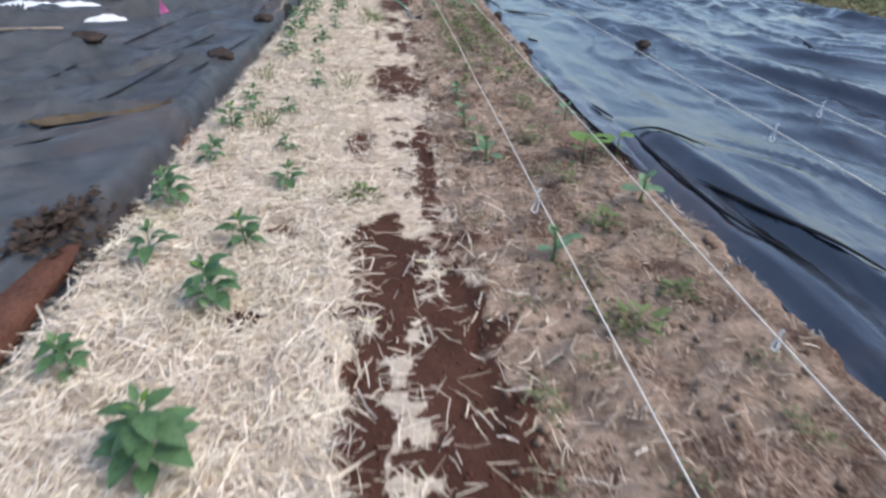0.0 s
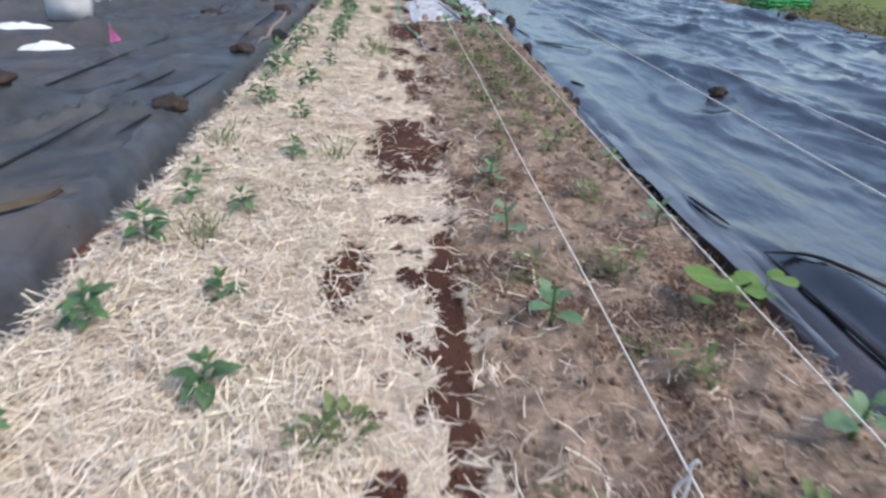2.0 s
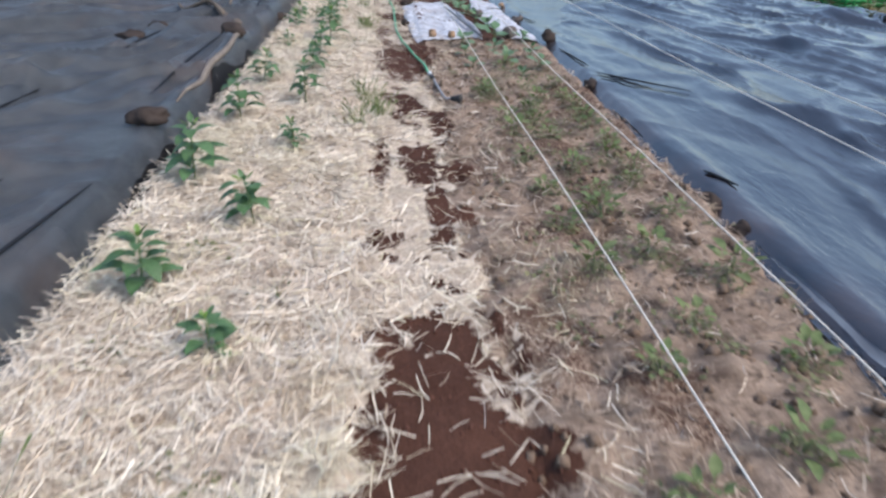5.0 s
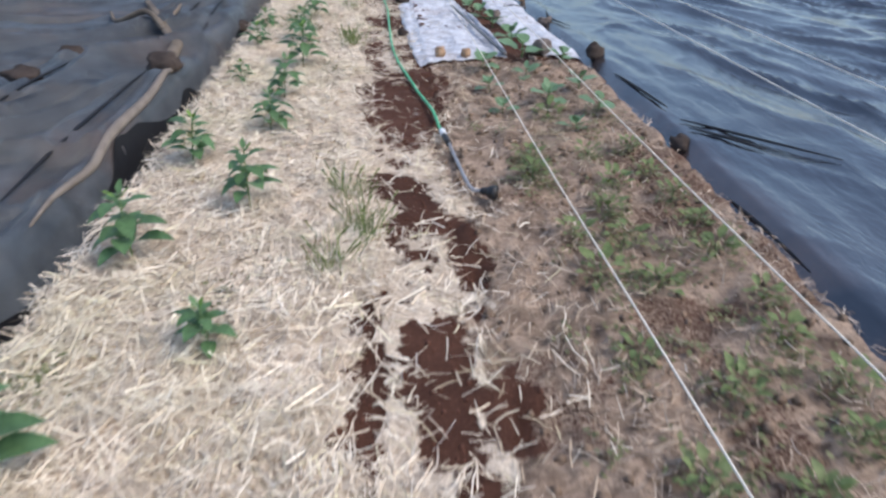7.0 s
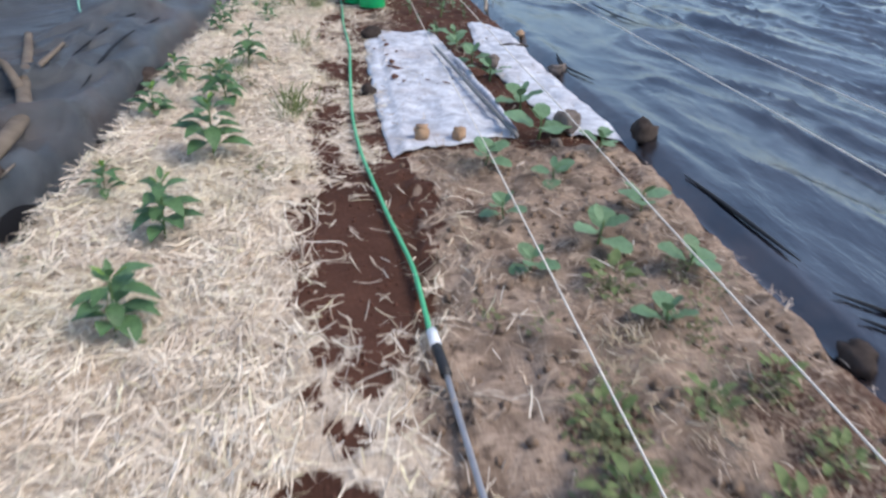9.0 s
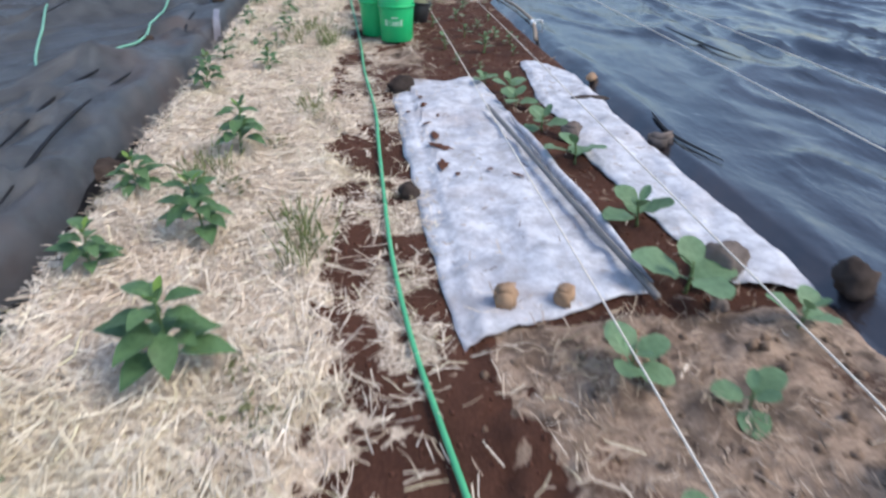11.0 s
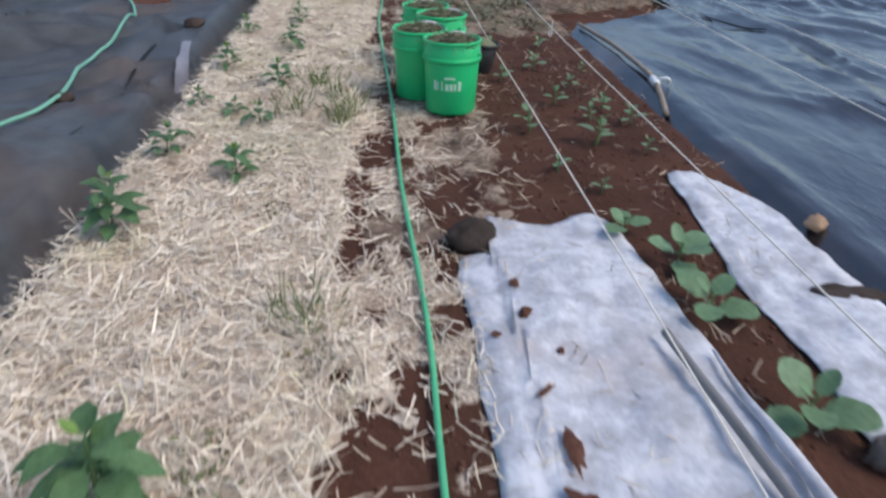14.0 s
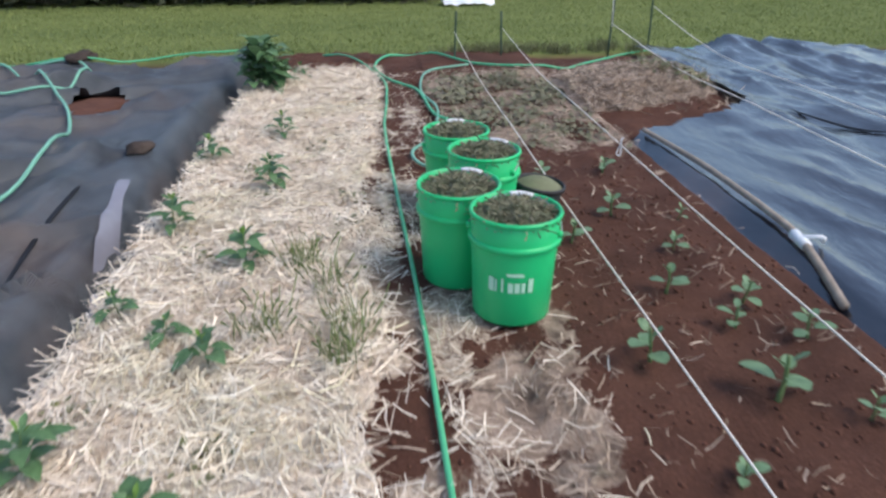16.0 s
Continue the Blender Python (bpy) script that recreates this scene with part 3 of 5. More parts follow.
# ---- painted shade of folds and bed gap, and hem of the sheets ----
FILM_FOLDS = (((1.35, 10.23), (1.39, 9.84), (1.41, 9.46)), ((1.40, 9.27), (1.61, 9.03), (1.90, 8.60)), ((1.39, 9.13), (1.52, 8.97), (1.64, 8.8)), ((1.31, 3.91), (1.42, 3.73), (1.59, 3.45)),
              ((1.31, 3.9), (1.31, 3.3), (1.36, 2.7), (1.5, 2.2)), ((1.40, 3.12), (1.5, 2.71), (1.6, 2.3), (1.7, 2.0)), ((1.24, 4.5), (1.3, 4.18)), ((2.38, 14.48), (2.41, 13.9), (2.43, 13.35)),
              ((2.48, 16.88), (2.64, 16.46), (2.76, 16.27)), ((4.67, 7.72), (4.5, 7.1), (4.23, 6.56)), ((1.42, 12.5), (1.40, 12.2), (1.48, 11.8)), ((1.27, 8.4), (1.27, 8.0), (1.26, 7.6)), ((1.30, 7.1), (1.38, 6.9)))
# dark tubes stand in for the shade under each overhanging fold
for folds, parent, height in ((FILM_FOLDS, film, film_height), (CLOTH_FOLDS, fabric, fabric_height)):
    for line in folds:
        part("fold", tube_bm([(x, y, height(x, y) + 0.012) for x, y in line], 0.012, 8, 8, None, True, 0.6), M_SHADE, parent, "dark tube painting the shade of a crease in the sheet")
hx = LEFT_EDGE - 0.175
# strip over the tucked cloth edge, blackened to paint the gap's shade
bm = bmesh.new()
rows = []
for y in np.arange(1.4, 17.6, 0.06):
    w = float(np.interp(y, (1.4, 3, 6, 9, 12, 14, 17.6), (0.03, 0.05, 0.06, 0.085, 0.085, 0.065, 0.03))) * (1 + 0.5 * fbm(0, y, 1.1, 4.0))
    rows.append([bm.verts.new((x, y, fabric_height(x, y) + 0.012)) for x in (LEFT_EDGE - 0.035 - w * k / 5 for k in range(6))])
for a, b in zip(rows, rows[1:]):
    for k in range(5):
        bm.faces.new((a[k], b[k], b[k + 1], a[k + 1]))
part("gap_shade", bm, M_SHADE, fabric, "strip of tucked cloth edge beside the bed, painted black as gap shade")
part("hem", tube_bm([(hx - 0.008 * math.sin(y * 1.7), y, fabric_height(hx, y) + 0.004) for y in np.arange(8.2, 10.5, 0.2)], 0.026, 10, 2, None, True), M_HEM, fabric, "rolled dusty hem")

# ---- row cover over the brassicas ----
def edge_at(table, y):
    ys, xs = [a for a, b in table], [b for a, b in table]
    return float(np.interp(y, ys, xs))


def row_cover(name, left, right, bottom, top, seed, label):
    """A strip of cloth between two edges, with a hem that follows the ground and small puckers."""
    nu, nv = 34, 120
    co = []
    for j in range(nv):
        for i in range(nu):
            u, v = i / (nu - 1), j / (nv - 1)
            y = bottom(u) + (top(u) - bottom(u)) * v
            xl, xr = edge_at(left, y), edge_at(right, y)
            x = xl + (xr - xl) * u + 0.012 * fbm(u * 3, v * 9, 1.0, seed) * (1 if 0 < u < 1 else 1.4)
            e = min(u, 1 - u) * (xr - xl)
            z = land(x, y) + 0.022 + 0.018 * fbm(x * 1.6, y * 0.9, 2.2, seed) + 0.008 * fbm(x, y, 9, seed + 2) - 0.014 * max(0, 1 - e / 0.05)
            co.append((x, y, max(z, land(x, y) + 0.008)))
    i = np.arange(nu * nv).reshape(nv, nu)
    q = np.stack([i[:-1, :-1], i[:-1, 1:], i[1:, 1:], i[1:, :-1]], -1).reshape(-1, 4)
    me = quick_mesh(name, np.array(co), q, M_SHEET)
    me.polygons.foreach_set("use_smooth", [True] * len(me.polygons))
    ob = new(name, me)
    so = ob.modifiers.new("thickness", "SOLIDIFY")
    so.thickness = 0.002
    return tagged(ob, label, "row cover", "row covers")


row_cover("row_cover", [(10.6, 0.05), (11.0, 0.02), (11.6, 0.0), (12.8, -0.02), (13.4, 0.0)],
          [(10.8, 0.73), (11.1, 0.71), (11.7, 0.675), (12.6, 0.63), (13.0, 0.62), (13.4, 0.56)],
          lambda u: 10.63 + 0.20 * u, lambda u: 13.17 if u < 0.2 else 13.36 + 0.04 * math.sin(u * 9), 3.0,
          "grubby white fabric row cover pegged down with stones")
row_cover("row_cover", [(10.7, 1.03), (11.1, 0.95), (11.7, 0.885), (12.3, 0.865), (13.0, 0.88), (13.8, 0.95)],
          [(10.7, 1.29), (11.1, 1.28), (12.0, 1.25), (12.6, 1.24), (13.3, 1.30), (13.5, 1.22), (13.8, 1.08)],
          lambda u: 10.84 - 0.10 * u, lambda u: 13.74, 11.0,
          "white fabric row cover beside the black plastic film")


def tube_thing(name, pts, r, mat, label, cat, sides=10, steps=6, group=""):
    ob = part(name, tube_bm(pts, r, sides, steps), mat)
    return tagged(ob, label, cat, group)


def lie(pts, r, over=None):
    """Points along a smooth line, each resting on the surface under it."""
    P = [Vector((x, y, 0)) for x, y in pts]
    line = []
    for i in range(len(P) - 1):
        a, b, c, d = P[max(i - 1, 0)], P[i], P[i + 1], P[min(i + 2, len(P) - 1)]
        for k in range(7):
            s = k / 7
            line.append(0.5 * (2 * b + (c - a) * s + (2 * a - 5 * b + 4 * c - d) * s * s + (3 * b - a - 3 * c + d) * s ** 3))
    line.append(P[-1])
    g = over or land
    z = [max(g(p.x + dx, p.y + dy) for dx in (-0.02, 0.02) for dy in (-0.03, 0.03)) for p in line]
    z = [max(z[max(0, i - 1):i + 2]) for i in range(len(z))]
    z = [sum(z[max(0, i - 1):i + 2]) / len(z[max(0, i - 1):i + 2]) for i in range(len(z))]
    return [(p.x, p.y, h + r * 0.8) for p, h in zip(line, z)]


def near_land(x, y):
    if x < LEFT_EDGE - 0.02:
        return fabric_height(x, y)
    if x > right_edge(y) + 0.05:
        return film_height(x, y) if y < 16.8 else -0.03
    return land(x, y) + 0.01 if y < 19.4 else -0.02


tube_thing("irrigation_pipe", [(0.50, 12.66, land(0.50, 12.66) + 0.062), (0.56, 12.1, land(0.56, 12.1) + 0.055), (0.61, 11.5, land(0.61, 11.5) + 0.055), (0.67, 10.95, land(0.67, 10.95) + 0.052), (0.69, 10.74, land(0.69, 10.74) + 0.045)], 0.013, M_PIPE,
           "grey plastic pipe lying on the white row cover", "pipe")

hem = tube_bm([(edge_at([(10.8, 0.735), (11.7, 0.675), (12.6, 0.63)], y) - 0.015, y, land(0.68, y) + 0.040 + 0.006 * math.sin(y * 9)) for y in np.arange(10.84, 12.7, 0.16)], 0.022, 10, 3, None, True)
tagged(part("rolled_fabric_edge", hem, M_SHEET), "rolled edge of the white row cover by the slit", "row cover", "row covers")

# ---- stones and clods ----
def stone(name, x, y, sx, sy, sz, mat, label, cat="stone", seed=0.0, over=near_land, blocky=False, up=0.0):
    bm = bmesh.new()
    if blocky:
        bmesh.ops.create_cube(bm, size=1.5)
        bmesh.ops.bevel(bm, geom=list(bm.edges), offset=0.22, segments=2, affect="EDGES")
        bmesh.ops.subdivide_edges(bm, edges=list(bm.edges), cuts=1, use_grid_fill=True)
    else:
        bmesh.ops.create_icosphere(bm, subdivisions=3, radius=1.0)
    for v in bm.verts:
        n = v.co.normalized()
        v.co *= 1 + 0.38 * noise.noise(n * 1.4 + Vector((seed, 0, 0))) + 0.20 * noise.noise(n * 3.5 + Vector((0, seed, 0))) + 0.08 * noise.noise(n * 8 + Vector((0, 0, seed)))
        v.co = Vector((v.co.x * sx, v.co.y * sy, max(v.co.z, -0.55) * sz))
    low = min(v.co.z for v in bm.verts)
    ob = part(name, bm, mat)
    ob.matrix_basis = pose(x, y, over(x, y) - low - 0.006 + up, 0, 0, seed * 57)
    return tagged(ob, label, cat, "loose stones" if cat == "stone" else "earth clods")


def cover_top(x, y):
    return land(x, y) + 0.024


for x, y, sx, sz, mat, blk, over in ((0.21, 10.80, 0.048, 0.050, M_TAN, True, cover_top), (0.40, 10.79, 0.042, 0.045, M_TAN, True, cover_top),
                                     (1.01, 10.92, 0.075, 0.070, M_GREYSTONE, False, cover_top), (1.33, 12.17, 0.075, 0.065, M_GREYSTONE, True, near_land),
                                     (0.865, 12.23, 0.060, 0.055, M_GREYSTONE, True, cover_top), (1.33, 13.28, 0.040, 0.030, M_TAN, False, near_land),
                                     (0.145, 12.80, 0.024, 0.022, M_SPILL, False, cover_top), (0.21, 12.64, 0.012, 0.010, M_SPILL, False, cover_top),
                                     (0.90, 10.72, 0.03, 0.03, M_GREYSTONE, False, land)):
    stone("stone", x, y, sx, sx * 0.9, sz, mat, {M_TAN: "tan stone holding down white fabric", M_GREYSTONE: "grey brown field stone at the fabric edge", M_SPILL: "small earth crumb on white fabric"}[mat], "stone", x * 7 + y, over, blk)
for x, y, sx, sy, sz in ((-0.03, 11.70, 0.050, 0.045, 0.040), (0.05, 13.26, 0.085, 0.065, 0.060), (1.37, 10.74, 0.075, 0.065, 0.065), (1.30, 9.00, 0.062, 0.055, 0.05),
                         (1.20, 6.80, 0.06, 0.05, 0.055), (1.22, 6.55, 0.05, 0.04, 0.04), (-1.62, 5.80, 0.14, 0.10, 0.055), (-1.44, 3.10, 0.10, 0.17, 0.070),
                         (-1.60, 10.20, 0.12, 0.10, 0.07), (-2.45, 10.20, 0.13, 0.10, 0.05), (-2.45, 10.9, 0.10, 0.08, 0.04), (-1.59, 7.80, 0.11, 0.10, 0.05),
                         (-2.73, 5.95, 0.16, 0.11, 0.06), (2.48, 6.80, 0.085, 0.06, 0.045), (-1.62, 16.3, 0.07, 0.06, 0.04),
                         (-1.95, 14.8, 0.06, 0.06, 0.04), (-3.0, 19.1, 0.18, 0.1, 0.06), (-1.48, 12.2, 0.07, 0.1, 0.05), (6.5, 12.6, 0.1, 0.1, 0.07), (1.18, 12.85, 0.05, 0.11, 0.02)):
    stone("earth_clod", x, y, sx, sy, sz, M_STONE, "dark brown earth clod weighing down the plastic" if abs(x) > 1.15 else "dark brown earth clod beside the white fabric", "clod", x * 3 + y * 5)
stone("soil_heap", -1.50, 1.85, 0.12, 0.55, 0.05, M_SPILL, "red soil heaped along the edge of the cloth", "clod", 0.0)
stone("soil_heap", -1.47, 4.15, 0.07, 0.22, 0.04, M_SPILL, "red soil heaped along the edge of the cloth", "clod", 0.0)


def spill(x, y, sx, sy, seed):
    """A thin ragged smear of soil."""
    bm = bmesh.new()
    c = bm.verts.new((0, 0, 0.009))
    ring = [bm.verts.new((sx * k * math.cos(a), sy * k * math.sin(a), 0.001)) for a, k in ((2 * math.pi * i / 22, 0.70 + 0.50 * noise.noise(Vector((2.2 * math.cos(i * 0.2856), 2.2 * math.sin(i * 0.2856), seed))) + 0.14 * noise.noise(Vector((i * 0.9, seed, 1.0)))) for i in range(22))]
    for a, b in zip(ring, ring[1:] + ring[:1]):
        bm.faces.new((c, a, b))
    ob = part("soil_spill", bm, M_SPILL)
    ob.matrix_basis = pose(x, y, land(x, y) + 0.034, 0, 0, seed * 13)
    return tagged(ob, "spilt red soil crumbs on white fabric", "soil", "soil spills")


for k, (x, y, a, b) in enumerate(((0.155, 12.30, 0.022, 0.06), (0.165, 12.14, 0.030, 0.07), (0.15, 11.92, 0.055, 0.022), (0.13, 12.48, 0.010, 0.03), (0.14, 12.95, 0.016, 0.02), (0.47, 11.75, 0.014, 0.03), (0.05, 12.72, 0.016, 0.014), (0.36, 11.85, 0.010, 0.02), (0.2, 11.8, 0.012, 0.02))):
    spill(x, y, a * 1.35, b * 1.5, k * 3.3)

# ---- hoses and wand ----
main = [(0.07, 9.20), (0.05, 9.60), (-0.01, 10.0), (-0.07, 10.40), (-0.11, 10.75), (-0.135, 11.2), (-0.14, 11.7), (-0.14, 12.3), (-0.14, 12.85), (-0.185, 13.7),
        (-0.20, 14.5), (-0.22, 15.1), (-0.25, 15.85), (-0.28, 16.85), (-0.25, 17.6), (-0.27, 18.3), (-0.57, 19.25), (-1.05, 19.65), (-1.62, 19.5), (-2.33, 19.35), (-2.97, 19.05), (-3.8, 19.1)]
tube_thing("garden_hose", lie(main, 0.010, near_land), 0.0088, M_HOSE, "bright green garden hose snaking along the path", "hose", steps=1, group="hoses")
tube_thing("garden_hose", lie([(0.18, 16.95), (0.07, 17.15), (0.0, 17.9), (-0.20, 18.25), (-0.33, 18.86), (-0.17, 19.42), (0.24, 19.42), (0.64, 18.8), (1.3, 18.65), (1.81, 19.03), (2.67, 19.56), (4.2, 19.6)], 0.011, near_land), 0.011, M_HOSE,
           "green garden hose looped at the end of the bed", "hose", steps=1, group="hoses")
tube_thing("garden_hose", lie([(0.54, 18.8), (0.15, 18.56), (0.03, 17.9), (0.10, 17.2), (-0.02, 16.6), (-0.13, 16.35), (-0.10, 16.15), (0.02, 16.05)], 0.011, near_land), 0.009, M_HOSEPALE,
           "pale green hose end curled behind the buckets", "hose", steps=1, group="hoses")
tube_thing("garden_hose", lie([(-3.9, 18.2), (-3.5, 17.1), (-2.92, 15.3), (-2.47, 13.98), (-2.22, 13.94), (-2.02, 14.1), (-1.94, 14.7), (-2.05, 15.5), (-2.09, 16.2), (-2.25, 16.95), (-2.58, 17.6), (-3.08, 18.3), (-3.57, 18.76), (-4.4, 18.9)], 0.011, near_land), 0.011, M_HOSEPALE,
           "pale green garden hose lying over the ground cloth", "hose", steps=1, group="hoses")
tube_thing("garden_hose", lie([(-4.4, 18.6), (-3.5, 18.95), (-2.97, 18.95), (-2.72, 18.6), (-2.55, 18.15), (-2.62, 17.8), (-2.95, 17.65), (-3.6, 17.5)], 0.011, near_land), 0.011, M_HOSEPALE,
           "coiled pale green garden hose on the ground cloth", "hose", steps=1, group="hoses")
wand = new("watering_wand")
tagged(wand, "dull metal watering wand with black grip on red soil", "watering wand")
zz = land(0.1, 8.8) + 0.022
part("coupling", tube_bm([(0.072, 9.21, zz), (0.078, 9.14, zz)], 0.017, 12, 2), M_WHITE, wand)
part("grip", tube_bm([(0.078, 9.14, zz), (0.09, 9.02, zz)], 0.016, 12, 3), M_BLACK, wand)
part("tube", tube_bm([(0.09, 9.02, zz), (0.105, 8.78, zz), (0.12, 8.57, zz), (0.135, 8.48, zz), (0.17, 8.44, zz + 0.01)], 0.009, 10, 5), M_METAL, wand)
part("spray_head", tube_bm([(0.165, 8.443, zz + 0.01), (0.19, 8.43, zz + 0.012), (0.20, 8.425, zz + 0.012), (0.225, 8.41, zz + 0.014)], 0.014, 14, 3, 2.4), M_BLACK, wand)

# ---- strings and stakes ----
def sag(x, y0, y1, z, n=14, s=0.015):
    return [(x + 0.004 * math.sin(k * 2.1), y0 + (y1 - y0) * k / n, z + s * math.sin(k * 1.3)) for k in range(n + 1)]


STAKES = ((0.45, 19.15, 0.16, 0.45), (0.955, 19.35, 0.16, 0.42), (2.05, 19.30, 0.20, 0.75), (2.66, 19.75, 0.30, 0.80))
for k, (x, y, zt, hh) in enumerate(STAKES):
    st = tube_thing("garden_stake", [(x, y, -0.05), (x + 0.01 * (-1) ** k, y, hh * 0.5), (x + 0.015 * (-1) ** k, y, hh)], 0.011, M_STAKE, "thin dark green stake at the end of the bed", "stake", 8, 2, "stakes")
    z0 = 0.145 if k < 2 else 0.165
    pts = sag(x, -1.0, y - 1.5, z0, 16, 0.004) + [(x, y - 0.012, zt + 0.10)]
    tube_thing("guide_string", pts, 0.0031 if k < 2 else 0.0037, M_STRING, "taut pale twine stretched low along the bed" if k < 2 else "white string stretched low over the black film", "string", 6, 3, "strings")
    near = tube_thing("garden_stake", [(x, -1.0, -0.08), (x, -1.0, 0.3)], 0.011, M_STAKE, "thin dark green stake in the soil", "stake", 8, 2, "stakes")
tube_thing("guide_string", [(2.06, 19.29, 0.26), (2.05, 19.30, 0.55)], 0.006, M_STRING, "white string tied up around a stake", "string", 6, 2, "strings")


def knot(x, y, z, s, label):
    bm = tube_bm([(x + s * 0.1, y, z + s * 0.45), (x - s * 0.06, y, z + s * 0.25), (x, y, z), (x - s * 0.12, y + 0.006, z - s * 0.3), (x - s * 0.25, y, z - s * 0.62), (x - s * 0.05, y - 0.006, z - s * 0.7), (x + s * 0.03, y, z - s * 0.3), (x, y, z)], 0.0034, 6, 4)
    return tagged(part("string_knot", bm, M_WHITE), label, "knot", "knots")


knot(0.449, 2.67, 0.142, 0.10, "white string knot with a loop on the twine")
knot(0.955, 15.95, 0.145, 0.08, "white rag knot tied on the twine")
knot(0.955, 1.60, 0.15, 0.06, "white tie on the taut twine")
knot(2.05, 3.55, 0.165, 0.09, "white tie on the string above the film")
knot(2.66, 4.05, 0.165, 0.09, "white tie on the string above the film")

# ---- buckets of pulled weeds ----
def bucket():
    b = new("bucket")
    part("body", lathe_bm([(0.0, 0.012), (0.124, 0.012), (0.128, 0.0), (0.131, 0.004), (0.139, 0.20), (0.1445, 0.268), (0.1445, 0.355), (0.1405, 0.360), (0.1385, 0.35), (0.134, 0.20), (0.125, 0.02), (0.0, 0.02)], 40), M_BUCKET, b)
    part("rim", lathe_bm([(0.143, 0.352), (0.1505, 0.354), (0.152, 0.362), (0.148, 0.369), (0.141, 0.367), (0.140, 0.352)], 40), M_BUCKET, b)
    part("band", lathe_bm([(0.1435, 0.262), (0.1525, 0.267), (0.1535, 0.280), (0.150, 0.286), (0.1440, 0.287)], 40), M_BUCKET, b)
    bm = bmesh.new()
    rings = []
    for i in range(9):
        r = 0.134 * i / 8
        rings.append([bm.verts.new((r * math.cos(a), r * math.sin(a), 0.332 + 0.038 * (1 - (i / 8) ** 2) + 0.014 * noise.noise(Vector((r * 22 * math.cos(a), r * 22 * math.sin(a), 1.0))))) for a in (2 * math.pi * k / 24 for k in range(24))] if i else [bm.verts.new((0, 0, 0.371))])
    for k in range(24):
        bm.faces.new((rings[0][0], rings[1][k], rings[1][(k + 1) % 24]))
    for a, c in zip(rings[1:], rings[2:]):
        for k in range(24):
            bm.faces.new((a[k], c[k], c[(k + 1) % 24], a[(k + 1) % 24]))
    part("contents", bm, M_DRYGREEN, b, "heap of pulled dry weeds")
    n = 700
    a, r = rng.uniform(0, 6.283, n), 0.128 * np.sqrt(rng.random(n))
    base = np.stack([r * np.cos(a), r * np.sin(a), 0.338 + 0.040 * (1 - (r / 0.134) ** 2)], 1)
    d = rng.normal(0, 1, (n, 3)) * np.array([0.035, 0.035, 0.018])
    s = np.cross(d, rng.normal(0, 1, (n, 3)))
    s = s / np.linalg.norm(s, axis=1)[:, None] * 0.0025
    co = np.stack([base - d * 0.6 - s, base - d * 0.6 + s, base + d * 0.6 + s, base + d * 0.6 - s], 1).reshape(-1, 3)
    w = new("weed_litter", quick_mesh("weed_litter", co, np.arange(4 * n).reshape(-1, 4), M_DRYGREEN))
    w.parent = b
    tagged(w, kind="stuff")
    hp = [(0.152 * math.cos(t), 0.02 - 0.145 * math.sin(t), 0.300 + 0.070 * math.sin(t)) for t in (math.pi * k / 12 for k in range(13))]
    part("handle", tube_bm(hp, 0.0026, 6, 3), M_BUCKETIN, b, "thin wire bail handle")
    part("grip", tube_bm([hp[5], hp[6], hp[7]], 0.009, 10, 3), M_WHITE, b, "white plastic handle grip")
    for sgn in (-1, 1):
        part("ear", tube_bm([(0.138 * sgn, 0.02, 0.30), (0.156 * sgn, 0.02, 0.30)], 0.010, 10, 1), M_BUCKET, b)
    return b


def curved_bar(a0, a1, z0, z1, r0=0.1385):
    bm = bmesh.new()
    rows = [[bm.verts.new(((r0 + 0.02 * (z - 0.20) * 2 + 0.0035) * math.cos(a0 + (a1 - a0) * k / 8), (r0 + 0.02 * (z - 0.20) * 2 + 0.0035) * math.sin(a0 + (a1 - a0) * k / 8), z)) for k in range(9)] for z in (z0, z1)]
    for k in range(8):
        bm.faces.new((rows[0][k], rows[0][k + 1], rows[1][k + 1], rows[1][k]))
    return bm


B = bucket()
tagged(B, "green plastic bucket heaped with pulled weeds", "bucket", "buckets")
for x, y, rz, lean in ((-0.045, 14.915, 150, 0), (0.10, 15.27, 140, 1.0), (0.03, 15.60, 175, 0)):
    copy_thing(B, pose(x, y, land(x, y) + 0.006, lean, 0, rz))
B.matrix_basis = pose(0.105, 14.655, land(0.105, 14.655) + 0.004, 1.5, 0, 160)
c0 = math.radians(100)
MARKS = [(-0.60 + 0.155 * k, -0.60 + 0.155 * k + w, 0.130, 0.130 + h) for k, (w, h) in enumerate(((0.13, 0.05), (0.05, 0.045), (0.05, 0.05), (0.12, 0.036), (0.12, 0.036), (0.09, 0.036), (0.12, 0.05)))]
for a0, a1, z0, z1 in MARKS + [(-0.18, 0.22, 0.188, 0.200)]:
    part("printed_mark", curved_bar(c0 + a0, c0 + a1, z0, z1), M_PRINT, B, "white printed mark")

pot = new("plant_pot")
tagged(pot, "black plastic nursery pot of pulled weeds beside the buckets", "plant pot")
part("body", lathe_bm([(0.0, 0.006), (0.080, 0.006), (0.082, 0.0), (0.085, 0.004), (0.103, 0.165), (0.100, 0.168), (0.088, 0.05), (0.0, 0.03)], 32), M_BLACK, pot)
part("rim", lathe_bm([(0.102, 0.158), (0.110, 0.160), (0.112, 0.178), (0.106, 0.182), (0.101, 0.178), (0.100, 0.160)], 32), M_BLACK, pot)
part("contents", lathe_bm([(0.0, 0.205), (0.03, 0.20), (0.06, 0.19), (0.09, 0.172), (0.100, 0.165)], 24), M_DRYGREEN, pot, "grey-green pulled weeds")
